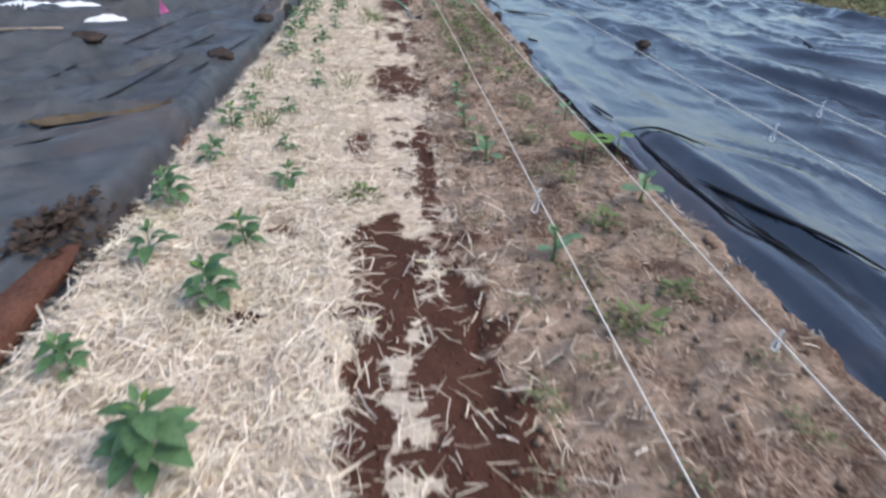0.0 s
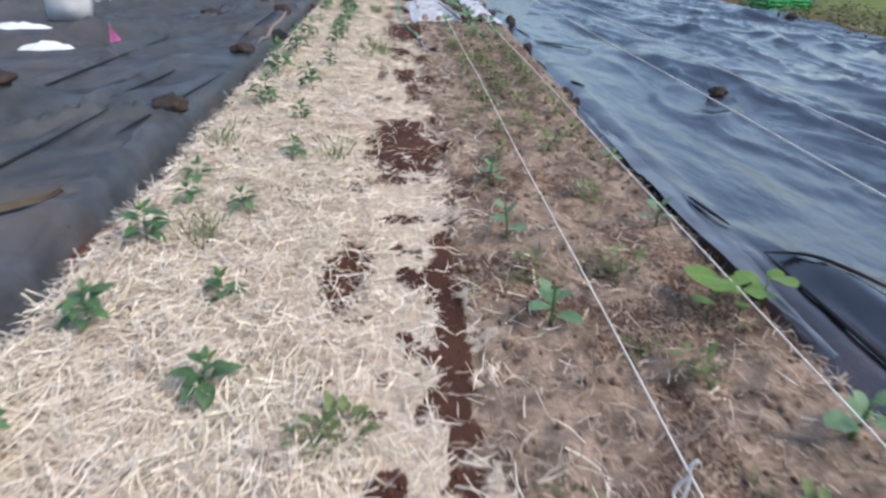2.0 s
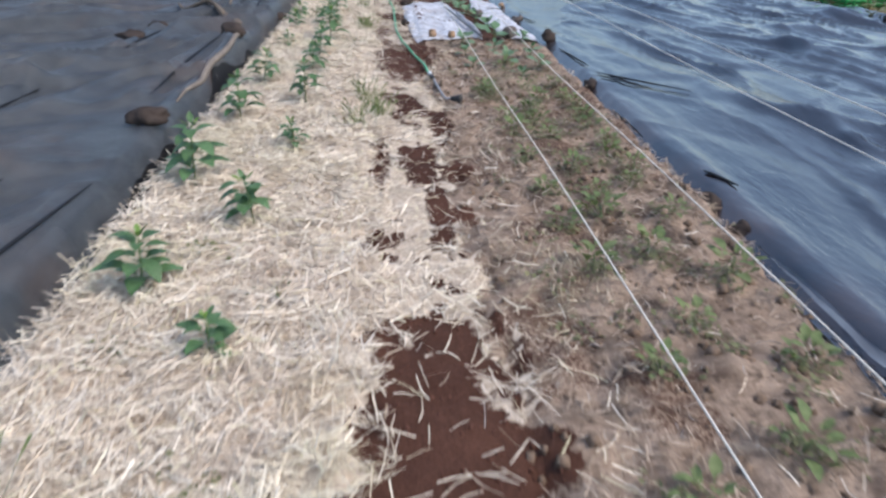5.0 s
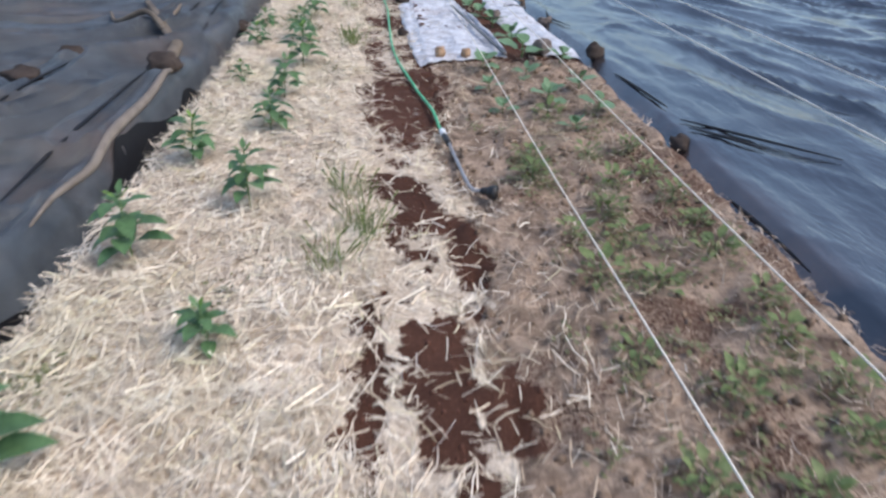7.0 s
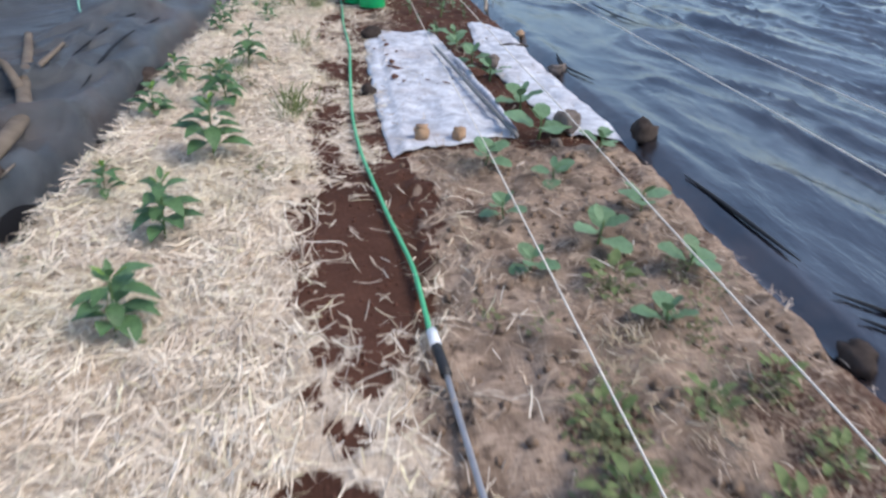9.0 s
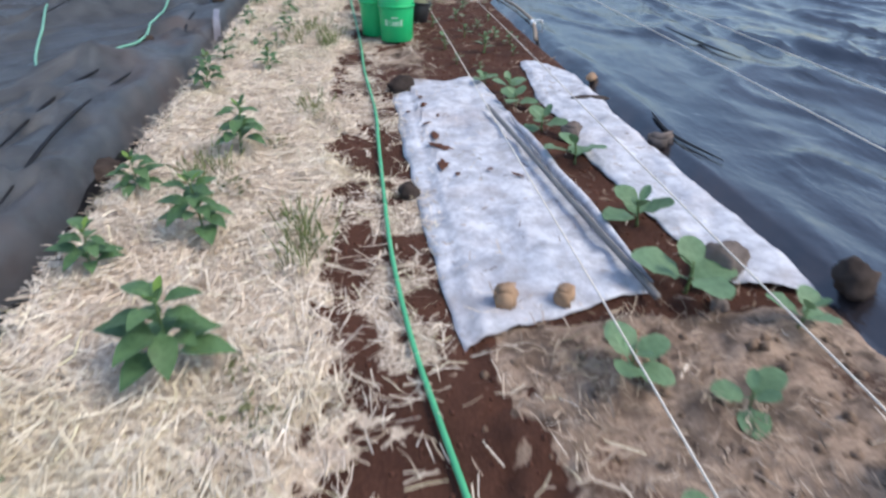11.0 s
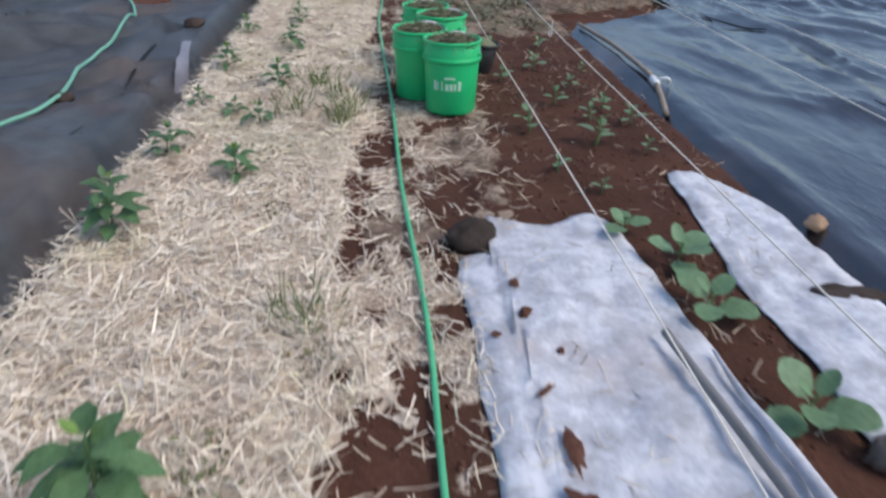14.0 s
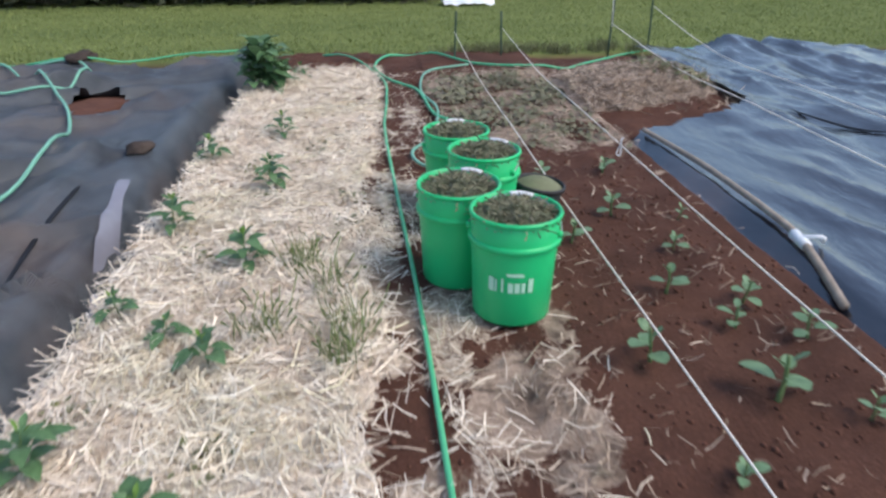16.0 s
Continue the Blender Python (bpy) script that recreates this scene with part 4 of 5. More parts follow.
pot.matrix_basis = pose(0.34, 15.33, land(0.34, 15.33) + 0.006, 4, 6, 30)

# ---- weathered pole beside the film ----
pole = new("weathered_pole")
tagged(pole, "weathered grey wooden pole along the film edge", "pole")
part("shaft", tube_bm([(x, y, film_height(x, y) + 0.03) for x, y in ((1.31, 16.5), (1.35, 16.1), (1.37, 15.75), (1.36, 15.2), (1.345, 14.93), (1.27, 14.55))], 0.014, 10, 6, 1.25), M_WOOD, pole)
part("tape_wrap", tube_bm([(1.35, 15.0, film_height(1.35, 15.0) + 0.03), (1.34, 14.90, film_height(1.34, 14.9) + 0.03)], 0.023, 10, 2), M_WHITE, pole)
part("tape_end", tube_bm([(1.34, 14.95, film_height(1.34, 14.95) + 0.045), (1.40, 14.90, film_height(1.4, 14.9) + 0.05), (1.43, 14.93, film_height(1.43, 14.93) + 0.02)], 0.008, 6, 3), M_WHITE, pole)


# ---- plants ----
def leaf_mesh(name, length, width, mat, fold=0.25, droop=0.35, round_=False, wavy=0.0):
    """One blade: a stalk, a folded midrib, an outline that narrows to the tip."""
    prof = ((0, 0.05), (0.12, 0.45), (0.3, 0.92), (0.5, 1.0), (0.7, 0.8), (0.87, 0.42), (1, 0.03)) if not round_ else ((0, 0.12), (0.1, 0.65), (0.3, 1.0), (0.55, 1.05), (0.78, 0.86), (0.93, 0.5), (1, 0.12))
    v, f = [], []
    for k, (s, w) in enumerate(prof):
        z = 0.25 * length * s - droop * length * s * s
        hw = 0.5 * width * w
        wz = wavy * hw * math.sin(k * 2.4)
        v += [(length * (0.22 + s), -hw, z + fold * hw + wz), (length * (0.22 + s), 0, z), (length * (0.22 + s), hw, z + fold * hw - wz)]
    for k in range(len(prof) - 1):
        a = 3 * k
        f += [(a, a + 3, a + 4, a + 1), (a + 1, a + 4, a + 5, a + 2)]
    b = len(v)
    r = 0.025 * length
    v += [(0, -r, 0), (0, r, 0), (0.24 * length, -r, 0.0), (0.24 * length, r, 0.0)]
    f.append((b, b + 2, b + 3, b + 1))
    return mesh_from(name, v, f, mat, True)


L_PEP = [leaf_mesh("leaf", 0.098, 0.058, M_PLANT, 0.3, 0.5), leaf_mesh("leaf", 0.080, 0.047, M_PLANT, 0.2, 0.6), leaf_mesh("leaf", 0.042, 0.020, M_PLANT, 0.4, 0.1)]
L_TOP = leaf_mesh("leaf", 0.040, 0.019, M_LIME, 0.4, 0.0)
L_BRA = [leaf_mesh("leaf", 0.120, 0.094, M_BRASS, 0.12, 0.30, True, 0.10), leaf_mesh("leaf", 0.100, 0.080, M_BRASS, 0.15, 0.2, True, 0.1), leaf_mesh("leaf", 0.065, 0.042, M_BRASS, 0.3, -0.1, True)]
L_SEED = [leaf_mesh("leaf", 0.062, 0.044, M_BRASS, 0.15, 0.3, True), leaf_mesh("leaf", 0.040, 0.030, M_BRASS, 0.25, 0.0, True)]
L_SOY = [leaf_mesh("leaf", 0.085, 0.070, M_LIME, 0.1, 0.3, True), leaf_mesh("leaf", 0.060, 0.045, M_LIME, 0.1, 0.2, True)]


def leaf(parent, me, x, y, z, up, turn, s=1.0):
    ob = new("leaf", me)
    ob.parent = parent
    ob.matrix_basis = pose(x, y, z, 0, -up, turn) @ Matrix.Diagonal((s, s, s, 1))
    return ob


def pepper_plant(h, seed, many):
    r = random.Random(seed)
    p = new("pepper_plant")
    sx, sy = r.uniform(-0.02, 0.02), r.uniform(-0.02, 0.02)
    part("stem", tube_bm([(0, 0, -0.01), (sx * 0.4, sy * 0.4, h * 0.5), (sx, sy, h * 0.95)], 0.004, 6, 3, 0.5), M_STEM, p)
    for k in range(many):
        q = 0.25 + 0.7 * k / many
        leaf(p, L_PEP[0 if q < 0.6 else 1], sx * q, sy * q, h * q, r.uniform(-12, 30), k * 137.5 + r.uniform(-20, 20), r.uniform(0.75, 1.15))
    for k in range(4):
        leaf(p, L_TOP if k % 2 else L_PEP[2], sx, sy, h * 0.95, r.uniform(25, 65), k * 90 + r.uniform(-20, 20), r.uniform(0.8, 1.2))
    return p


LEFT_ROW = [(-0.81, 1.31, 0.25), (-1.15, 1.70, 0.15), (-0.83, 2.06, 0.20), (-1.13, 2.37, 0.14), (-0.79, 2.48, 0.17), (-1.20, 2.89, 0.20), (-0.72, 3.12, 0.13), (-1.16, 3.44, 0.17), (-0.78, 3.60, 0.12),
            (-1.16, 4.0, 0.18), (-0.85, 4.34, 0.12), (-1.17, 4.71, 0.12), (-1.11, 4.43, 0.11), (-0.75, 5.06, 0.12), (-0.79, 5.75, 0.15), (-1.09, 6.11, 0.24),
            (-0.82, 6.63, 0.21), (-1.15, 7.03, 0.30), (-0.76, 7.50, 0.17), (-1.13, 8.01, 0.28)]
LEFT_FAR = [(-0.79, 8.40, 0.25), (-1.13, 8.88, 0.25), (-0.83, 9.30, 0.23), (-0.82, 9.85, 0.25), (-1.14, 10.23, 0.16), (-0.78, 10.62, 0.31),
            (-1.18, 11.18, 0.21), (-0.84, 11.40, 0.28), (-1.19, 11.83, 0.20), (-0.82, 12.21, 0.27), (-1.19, 13.35, 0.24), (-0.86, 13.80, 0.17), (-1.20, 14.02, 0.18),
            (-0.86, 14.43, 0.13), (-1.02, 14.57, 0.10), (-1.21, 14.72, 0.11), (-0.84, 15.0, 0.18), (-1.21, 15.39, 0.18), (-0.87, 15.84, 0.19), (-1.24, 16.3, 0.14), (-0.91, 16.68, 0.18), (-0.95, 18.5, 0.13)]
KINDS = [pepper_plant(0.18, 11, 15), pepper_plant(0.16, 23, 12), pepper_plant(0.21, 37, 18), pepper_plant(0.13, 41, 9)]
for k in KINDS:
    tagged(k, "young bushy green pepper plant in straw mulch", "plant", "pepper plants")
first = set()
rp = random.Random(4)
for i, (x, y, h) in enumerate(LEFT_ROW + LEFT_FAR):
    kd = (2 if h > 0.23 else 0 if h > 0.185 else 1 if h > 0.145 else 3)
    src = KINDS[kd]
    s = h / (0.22, 0.20, 0.24, 0.16)[kd] * 1.08
    m = pose(x, y, land(x, y) + 0.004, rp.uniform(-6, 6), rp.uniform(-6, 6), rp.uniform(0, 360))
    ob = src if kd not in first else copy_thing(src, m)
    first.add(kd)
    ob.matrix_basis = m @ Matrix.Diagonal((s, s, s, 1))
    tagged(ob, "tall leafy green pepper plant in straw mulch" if h > 0.22 else "small young pepper plant in straw mulch" if h < 0.14 else "")


def brassica(seed, size, many, meshes):
    r = random.Random(seed)
    p = new("brassica_plant")
    part("stem", tube_bm([(0, 0, -0.01), (0.004, 0, 0.05 * size), (0.0, 0.004, 0.10 * size)], 0.006, 6, 2, 0.6), M_STEM, p)
    for k in range(many):
        q = k / many
        leaf(p, meshes[min(len(meshes) - 1, int(q * len(meshes)))], 0, 0, (0.03 + 0.07 * q) * size, (4 + 30 * q if many < 7 else 8 + 45 * q) + r.uniform(-8, 8), k * 137.5 + r.uniform(-15, 15), size * r.uniform(0.85, 1.15))
    return p


BR = [brassica(5, 1.0, 5, L_BRA), brassica(9, 1.0, 6, L_BRA)]
SE = [brassica(15, 1.0, 5, L_SEED), brassica(19, 1.0, 6, L_SEED)]
BIG = [(0.83, 10.82, 1.25), (0.845, 11.28, 1.15), (0.79, 11.92, 1.1), (0.75, 12.38, 1.0), (0.70, 12.80, 0.85), (0.72, 13.08, 0.95), (0.60, 13.28, 0.65), (0.47, 10.43, 0.95), (0.76, 9.71, 0.95), (0.44, 9.91, 0.75), (1.02, 9.93, 0.9),
       (1.06, 10.56, 0.85), (0.76, 10.29, 0.75), (0.80, 9.20, 0.8), (1.0, 9.48, 0.8), (0.46, 9.55, 0.7)]
SMALL = [(0.49, 13.82, 0.7), (0.74, 14.09, 1.35), (0.47, 14.32, 1.15), (1.01, 14.37, 0.9), (0.82, 14.46, 0.8), (0.92, 14.6, 0.9), (0.68, 14.69, 1.0), (0.85, 15.01, 0.7), (0.45, 15.10, 0.9), (0.71, 15.36, 1.0), (1.0, 15.3, 0.6),
         (0.5, 15.8, 0.9), (0.85, 15.9, 0.8), (0.62, 13.6, 0.6), (0.95, 14.0, 0.7), (0.33, 3.46, 1.5), (0.29, 4.14, 1.4), (0.29, 4.73, 1.2), (0.45, 2.34, 1.4), (1.02, 2.90, 1.4), (0.98, 4.22, 1.1), (1.02, 5.06, 1.0)]
for items, kinds, text, cat, grp in ((BIG, BR, "broad-leaved green brassica plant in red soil", "plant", "brassicas"), (SMALL, SE, "small grey-green brassica seedling in bare soil", "seedling", "seedlings")):
    for k in kinds:
        tagged(k, text, cat, grp)
    for i, (x, y, s) in enumerate(items):
        src = kinds[i % 2]
        m = pose(x, y, land(x, y) + 0.003, rp.uniform(-8, 8), rp.uniform(-8, 8), rp.uniform(0, 360))
        ob = src if i < 2 else copy_thing(src, m)
        ob.matrix_basis = m @ Matrix.Diagonal((s, s, s, 1))
for x, y, s in ((0.91, 3.52, 1.5), (1.01, 3.50, 1.0), (1.12, 3.56, 1.1)):
    p = new("bean_seedling")
    part("stem", tube_bm([(0, 0, -0.01), (0, 0, 0.12 * s)], 0.004, 6, 2), M_STEM, p)
    for k in range(4):
        leaf(p, L_SOY[k % 2], 0, 0, (0.12 - 0.02 * k) * s, 10, 60 + k * 110, s)
    p.matrix_basis = pose(x, y, land(x, y), 0, 0, x * 200)
    tagged(p, "lime green bean seedling at the bed edge", "seedling", "bean seedlings")


# ---- grass tufts, bush and weeds ----
def blades(name, spots, n, spread, h, width, mat, lean=0.5, height=land):
    """Upright blades round each spot, as one mesh of single tapering quads."""
    S = np.array(spots)[rng.integers(0, len(spots), n)]
    x, y = S[:, 0] + rng.normal(0, spread, n), S[:, 1] + rng.normal(0, spread, n)
    z = np.array([height(a, b) for a, b in zip(x, y)])
    a = rng.uniform(0, 6.283, n)
    hh = h * rng.uniform(0.5, 1.25, n)
    d = np.stack([np.cos(a) * hh * lean * rng.random(n), np.sin(a) * hh * lean * rng.random(n), hh], 1)
    s = np.stack([-np.sin(a), np.cos(a), 0 * a], 1) * (width * 0.5 * rng.uniform(0.6, 1.3, n))[:, None]
    b = np.stack([x, y, z - 0.005], 1)
    co = np.stack([b - s, b + s, b + d * 0.6 + s * 0.8, b + d * 0.6 - s * 0.8, b + d + s * 0.15, b + d * np.array([1.06, 1.06, 0.96]) - s * 0.15], 1).reshape(-1, 3)
    k = np.arange(n)[:, None] * 6
    q = np.concatenate([k + np.array([0, 1, 2, 3]), k + np.array([3, 2, 4, 5])], 1).reshape(-1, 4)
    return new(name, quick_mesh(name, co, q, mat))


TUFTS = [(-0.32, 8.15), (-0.34, 8.22), (-0.44, 7.90), (-0.40, 8.48), (-0.46, 11.15), (-0.44, 11.3), (-0.48, 11.42), (-0.50, 12.83), (-0.46, 14.40), (-0.51, 14.80), (-0.45, 14.55), (-0.71, 14.56), (-0.91, 12.0), (-0.96, 11.90), (-0.52, 5.0), (-0.62, 15.0), (-1.15, 5.2), (-0.96, 4.05)]
tagged(blades("grass_tufts", TUFTS, 55 * len(TUFTS), 0.038, 0.13, 0.0042, M_TUFT, 0.8), "thin green grass tufts growing through straw", "grass", kind="stuff")


def leaf_clumps(name, spots, n, spread, size, mat, hmax, height=land):
    """Small tilted leaves gathered round many spots."""
    S = np.array(spots)[rng.integers(0, len(spots), n)]
    x, y = S[:, 0] + rng.normal(0, spread, n), S[:, 1] + rng.normal(0, spread, n)
    z = np.array([height(a, b) for a, b in zip(x, y)]) + hmax * rng.random(n) ** 1.4
    a, t = rng.uniform(0, 6.283, n), rng.uniform(-0.6, 0.7, n)
    ln = size * rng.uniform(0.5, 1.3, n)
    d = np.stack([np.cos(a), np.sin(a), np.tan(t) * 0.7], 1) * ln[:, None]
    s = np.stack([-np.sin(a), np.cos(a), rng.normal(0, 0.3, n)], 1) * (ln * 0.33)[:, None]
    b = np.stack([x, y, z], 1)
    co = np.stack([b, b + d * 0.5 + s, b + d, b + d * 0.5 - s], 1).reshape(-1, 3)
    return new(name, quick_mesh(name, co, np.arange(4 * n).reshape(-1, 4), mat))


bush = new("leafy_bush")
tagged(bush, "dense dark green bush at the end of the straw", "bush")
part("stem", tube_bm([(-1.2, 18.05, -0.02), (-1.2, 18.06, 0.15), (-1.18, 18.08, 0.30)], 0.012, 8, 2, 0.5), M_STEM, bush)
r0 = random.Random(2)
for k in range(150):
    a, q = r0.uniform(0, 360), r0.random()
    leaf(bush, L_PEP[k % 2], -1.2 + 0.20 * (1 - q * 0.4) * math.cos(a) * r0.random(), 18.06 + 0.20 * math.sin(a) * r0.random(), 0.05 + 0.30 * q, r0.uniform(-10, 50), a, 1.6)

wr = random.Random(8)
WEEDS = [(0.46, 6.92), (0.68, 6.85), (0.45, 6.58), (0.66, 7.20), (0.89, 7.01), (0.97, 7.18), (0.96, 7.59), (0.67, 7.72), (0.48, 7.78), (0.63, 6.65), (0.42, 8.57), (0.75, 8.84), (0.98, 8.92), (0.69, 9.40), (0.46, 8.83),
         (0.77, 8.51), (0.99, 8.66), (0.97, 8.34), (0.66, 8.25), (0.97, 8.12), (0.65, 8.03), (0.47, 8.07), (0.94, 7.88), (0.45, 7.35), (0.90, 7.40), (0.93, 6.60), (0.70, 6.30), (0.46, 6.20), (0.97, 6.15), (0.68, 5.85), (0.95, 5.65), (0.47, 5.60),
         (0.70, 3.17), (0.75, 2.62), (0.75, 4.58), (0.69, 3.82), (0.31, 3.78), (0.72, 5.30), (0.40, 5.15), (0.62, 1.85), (0.85, 2.05), (-0.39, 2.90), (-0.33, 2.95)]
L_WEED = [leaf_mesh("leaf", 0.045, 0.024, M_OLIVE, 0.3, 0.4), leaf_mesh("leaf", 0.034, 0.020, M_OLIVE, 0.3, 0.2)]


def weed_clump(seed, many):
    """A low rosette of small leaves on short stalks."""
    r = random.Random(seed)
    p = new("weed_clump")
    part("stem", tube_bm([(0, 0, -0.01), (0.004, 0.002, 0.02), (0.0, 0.006, 0.045)], 0.003, 6, 2, 0.6), M_STEM, p)
    for k in range(many):
        a, q = k * 2.4, math.sqrt((k + 0.5) / many)
        leaf(p, L_WEED[k % 2], 0.045 * q * math.cos(a), 0.045 * q * math.sin(a), 0.012 + 0.045 * (1 - q * q) + r.uniform(0, 0.015), r.uniform(0, 50), math.degrees(a) + r.uniform(-40, 40), r.uniform(0.7, 1.25))
    return p


CLUMPS = [weed_clump(3, 16), weed_clump(14, 20), weed_clump(27, 13)]
for i, (x, y) in enumerate(WEEDS):
    s = wr.uniform(0.85, 1.35)
    m = pose(x, y, land(x, y) + 0.002, wr.uniform(-8, 8), wr.uniform(-8, 8), wr.uniform(0, 360))
    ob = CLUMPS[i] if i < 3 else copy_thing(CLUMPS[i % 3], m)
    ob.matrix_basis = m @ Matrix.Diagonal((s, s, s, 1))
    tagged(ob, "low olive green weed clump in dry litter", "weed", "weed clumps")
weed_spots = [(x + wr.uniform(-0.05, 0.05), y + wr.uniform(-0.05, 0.05)) for x, y in WEEDS for k in range(3)] + [(wr.uniform(0.38, 0.55), wr.uniform(8.4, 9.0)) for k in range(14)]
weed_spots += [(wr.uniform(0.15, 1.1), wr.uniform(5.4, 9.6)) for k in range(60)] + [(wr.uniform(0.15, 1.05), wr.uniform(0.6, 5.4)) for k in range(30)]
tagged(leaf_clumps("low_weeds", weed_spots, 6500, 0.035, 0.022, M_WEED, 0.040), "low olive green weeds sprouting through dry litter", "weeds", kind="stuff")
tagged(leaf_clumps("straw_weeds", [(wr.uniform(-1.3, -0.45), wr.uniform(4.0, 16.5)) for k in range(40)], 1300, 0.04, 0.028, M_WEED, 0.05), "thin weeds coming through the straw mulch", "weeds", kind="stuff")
tagged(leaf_clumps("wilted_weed_heap", [(wr.uniform(0.2, 1.1), wr.uniform(16.3, 18.4)) for k in range(50)], 3600, 0.07, 0.040, M_DRYGREEN, 0.05), "flattened heap of pulled wilted weeds", "weeds", kind="stuff")


def pile_height(x, y):
    return -0.03 + 0.17 * math.exp(-((x - 1.95) / 0.45) ** 2 - ((y - 17.9) / 0.50) ** 2) + 0.12 * math.exp(-((x - 1.35) / 0.35) ** 2 - ((y - 17.6) / 0.6) ** 2) + 0.02 * fbm(x, y, 5, 2.0)


pile, pco = sheet_grid("straw_pile", 1.1, 2.95, 16.6, 19.3, 0.04, pile_height, M_BED)
pa = pile.data.color_attributes.new("cover", "FLOAT_COLOR", "POINT")
pa.data.foreach_set("color", np.array([(0.25 if z > 0.02 else 0.0, 0.9 if z > 0.02 else 0.1, 0.0, 1.0) for x, y, z in pco]).ravel())
tagged(pile, "mound of dry straw and red soil behind the film", "mound", kind="structure")
tagged(strands("pile_straw", 7000, 1.15, 2.5, 17.0, 18.7, lambda x, y: 1.0 if pile_height(x, y) > 0.02 else 0.1, M_DRY, 0.12, 0.004, 0.03, 0.4, pile_height), "dry straw and stalks heaped on a mound", "straw", kind="stuff")
tagged(leaf_clumps("pile_greens", [(2.0, 17.9), (2.1, 17.8), (1.85, 18.05), (2.25, 17.7)], 300, 0.09, 0.06, M_WEED, 0.06, pile_height), "green weeds wilting on the straw mound", "weeds", kind="stuff")

# ---- bits on the ground cloth ----
flag = new("marker_flag")
tagged(flag, "bright pink marker flag on a thin wire", "flag")
part("wire", tube_bm([(-2.53, 7.34, 0.0), (-2.53, 7.34, 0.36)], 0.002, 6, 1), M_METAL, flag)
fb = bmesh.new()
fv = [[fb.verts.new((-2.53 - 0.012 * math.sin(3 * a) + 0.075 * a * (1 - b) + 0.02 * b, 7.34 + 0.012 * math.sin(5 * a + b), 0.34 - 0.15 * b + 0.04 * a * (b - 0.3))) for a in (0, 0.33, 0.66, 1)] for b in (1, 0.66, 0.33, 0)]
fv = [[v for v in row] for row in fv]
for a, b in zip(fv, fv[1:]):
    for k in range(3):
        fb.faces.new((a[k], a[k + 1], b[k + 1], b[k]))
for row, b in zip(fv, (1, 0.66, 0.33, 0)):
    for v, a in zip(row, (0, 0.33, 0.66, 1)):
        v.co.x = -2.54 + (0.015 + 0.085 * b) * a - 0.02 * b
part("pennant", fb, M_PINK, flag)

wbox = new("storage_box")
tagged(wbox, "off-white plastic storage box on the ground cloth", "box")
part("body", box_bm(0.42, 0.34, 0.26, 0.02), M_DULL, wbox)
part("lid", box_bm(0.45, 0.37, 0.05, 0.015), M_DULL, wbox).location = (0, 0, 0.255)
wbox.matrix_basis = pose(-3.78, 9.42, fabric_height(-3.78, 9.42), 0, 0, 12)


def limp_bag(x, y, sx, sy, rz, seed):
    bm = bmesh.new()
    bmesh.ops.create_grid(bm, x_segments=16, y_segments=12, size=1.0)
    for v in bm.verts:
        r = max(abs(v.co.x), abs(v.co.y))
        z = 0.07 * (1 - r ** 3) * (0.6 + 0.8 * abs(noise.noise(v.co * 2.2 + Vector((seed, 0, 0))))) + 0.012
        v.co = Vector((v.co.x * sx * (1 + 0.2 * noise.noise(v.co * 1.5)), v.co.y * sy * (1 + 0.25 * noise.noise(v.co * 1.3 + Vector((seed, 3, 0)))), z))
    ob = part("plastic_bag", bm, M_WHITE)
    ob.matrix_basis = pose(x, y, fabric_height(x, y) + 0.01, 0, 0, rz)
    return tagged(ob, "crumpled white plastic bag on the ground cloth", "bag", "plastic bags")


limp_bag(-4.02, 8.75, 0.30, 0.12, 10, 1.0)
limp_bag(-4.65, 8.9, 0.32, 0.18, -15, 4.0)
limp_bag(-3.9, 10.9, 0.40, 0.10, 8, 7.0)
limp_bag(-3.25, 7.7, 0.22, 0.07, 5, 9.0)
tube_thing("wooden_stick", [(-4.3, 6.9, 0.07), (-3.9, 7.05, 0.07), (-3.5, 7.2, 0.06)], 0.016, M_WOOD, "pale wooden stick lying on the ground cloth", "stick", 8, 3)
bm = bmesh.new()
bmesh.ops.create_grid(bm, x_segments=24, y_segments=10, size=1.0)
for v in bm.verts:
    u, w = v.co.x, v.co.y
    x, y = -1.96 + 0.36 * u, 4.10 + 0.21 * u + 0.08 * w * (1 - u * u * 0.75) + 0.03 * noise.noise(Vector((u * 3, w * 2, 0)))
    v.co = Vector((x, y, fabric_height(x, y) + 0.02 + 0.07 * (1 - w * w) * abs(noise.noise(Vector((u * 2.5, w, 2.0)))) + 0.01))
tagged(part("torn_sacking", bm, M_DEBRIS), "torn tan sacking caught in a cloth fold", "sacking")
br = new("dead_branch")
tagged(br, "gnarled grey dead branch on the ground cloth", "branch")
part("limb", tube_bm([(x, y, fabric_height(x, y) + 0.035) for x, y in ((-1.62, 10.32), (-1.68, 10.82), (-1.86, 11.3), (-1.98, 11.6), (-2.28, 12.4), (-2.6, 13.2))], 0.048, 10, 5, 0.6, False, 0.7), M_DRIFT, br)
part("twig", tube_bm([(x, y, fabric_height(x, y) + 0.04) for x, y in ((-1.95, 11.5), (-2.15, 11.75), (-2.45, 11.9), (-2.6, 12.2))], 0.028, 8, 4, 0.5), M_DRIFT, br)
part("twig", tube_bm([(x, y, fabric_height(x, y) + 0.04) for x, y in ((-2.0, 11.65), (-2.0, 12.1), (-2.1, 12.6))], 0.022, 8, 4, 0.5), M_DRIFT, br)
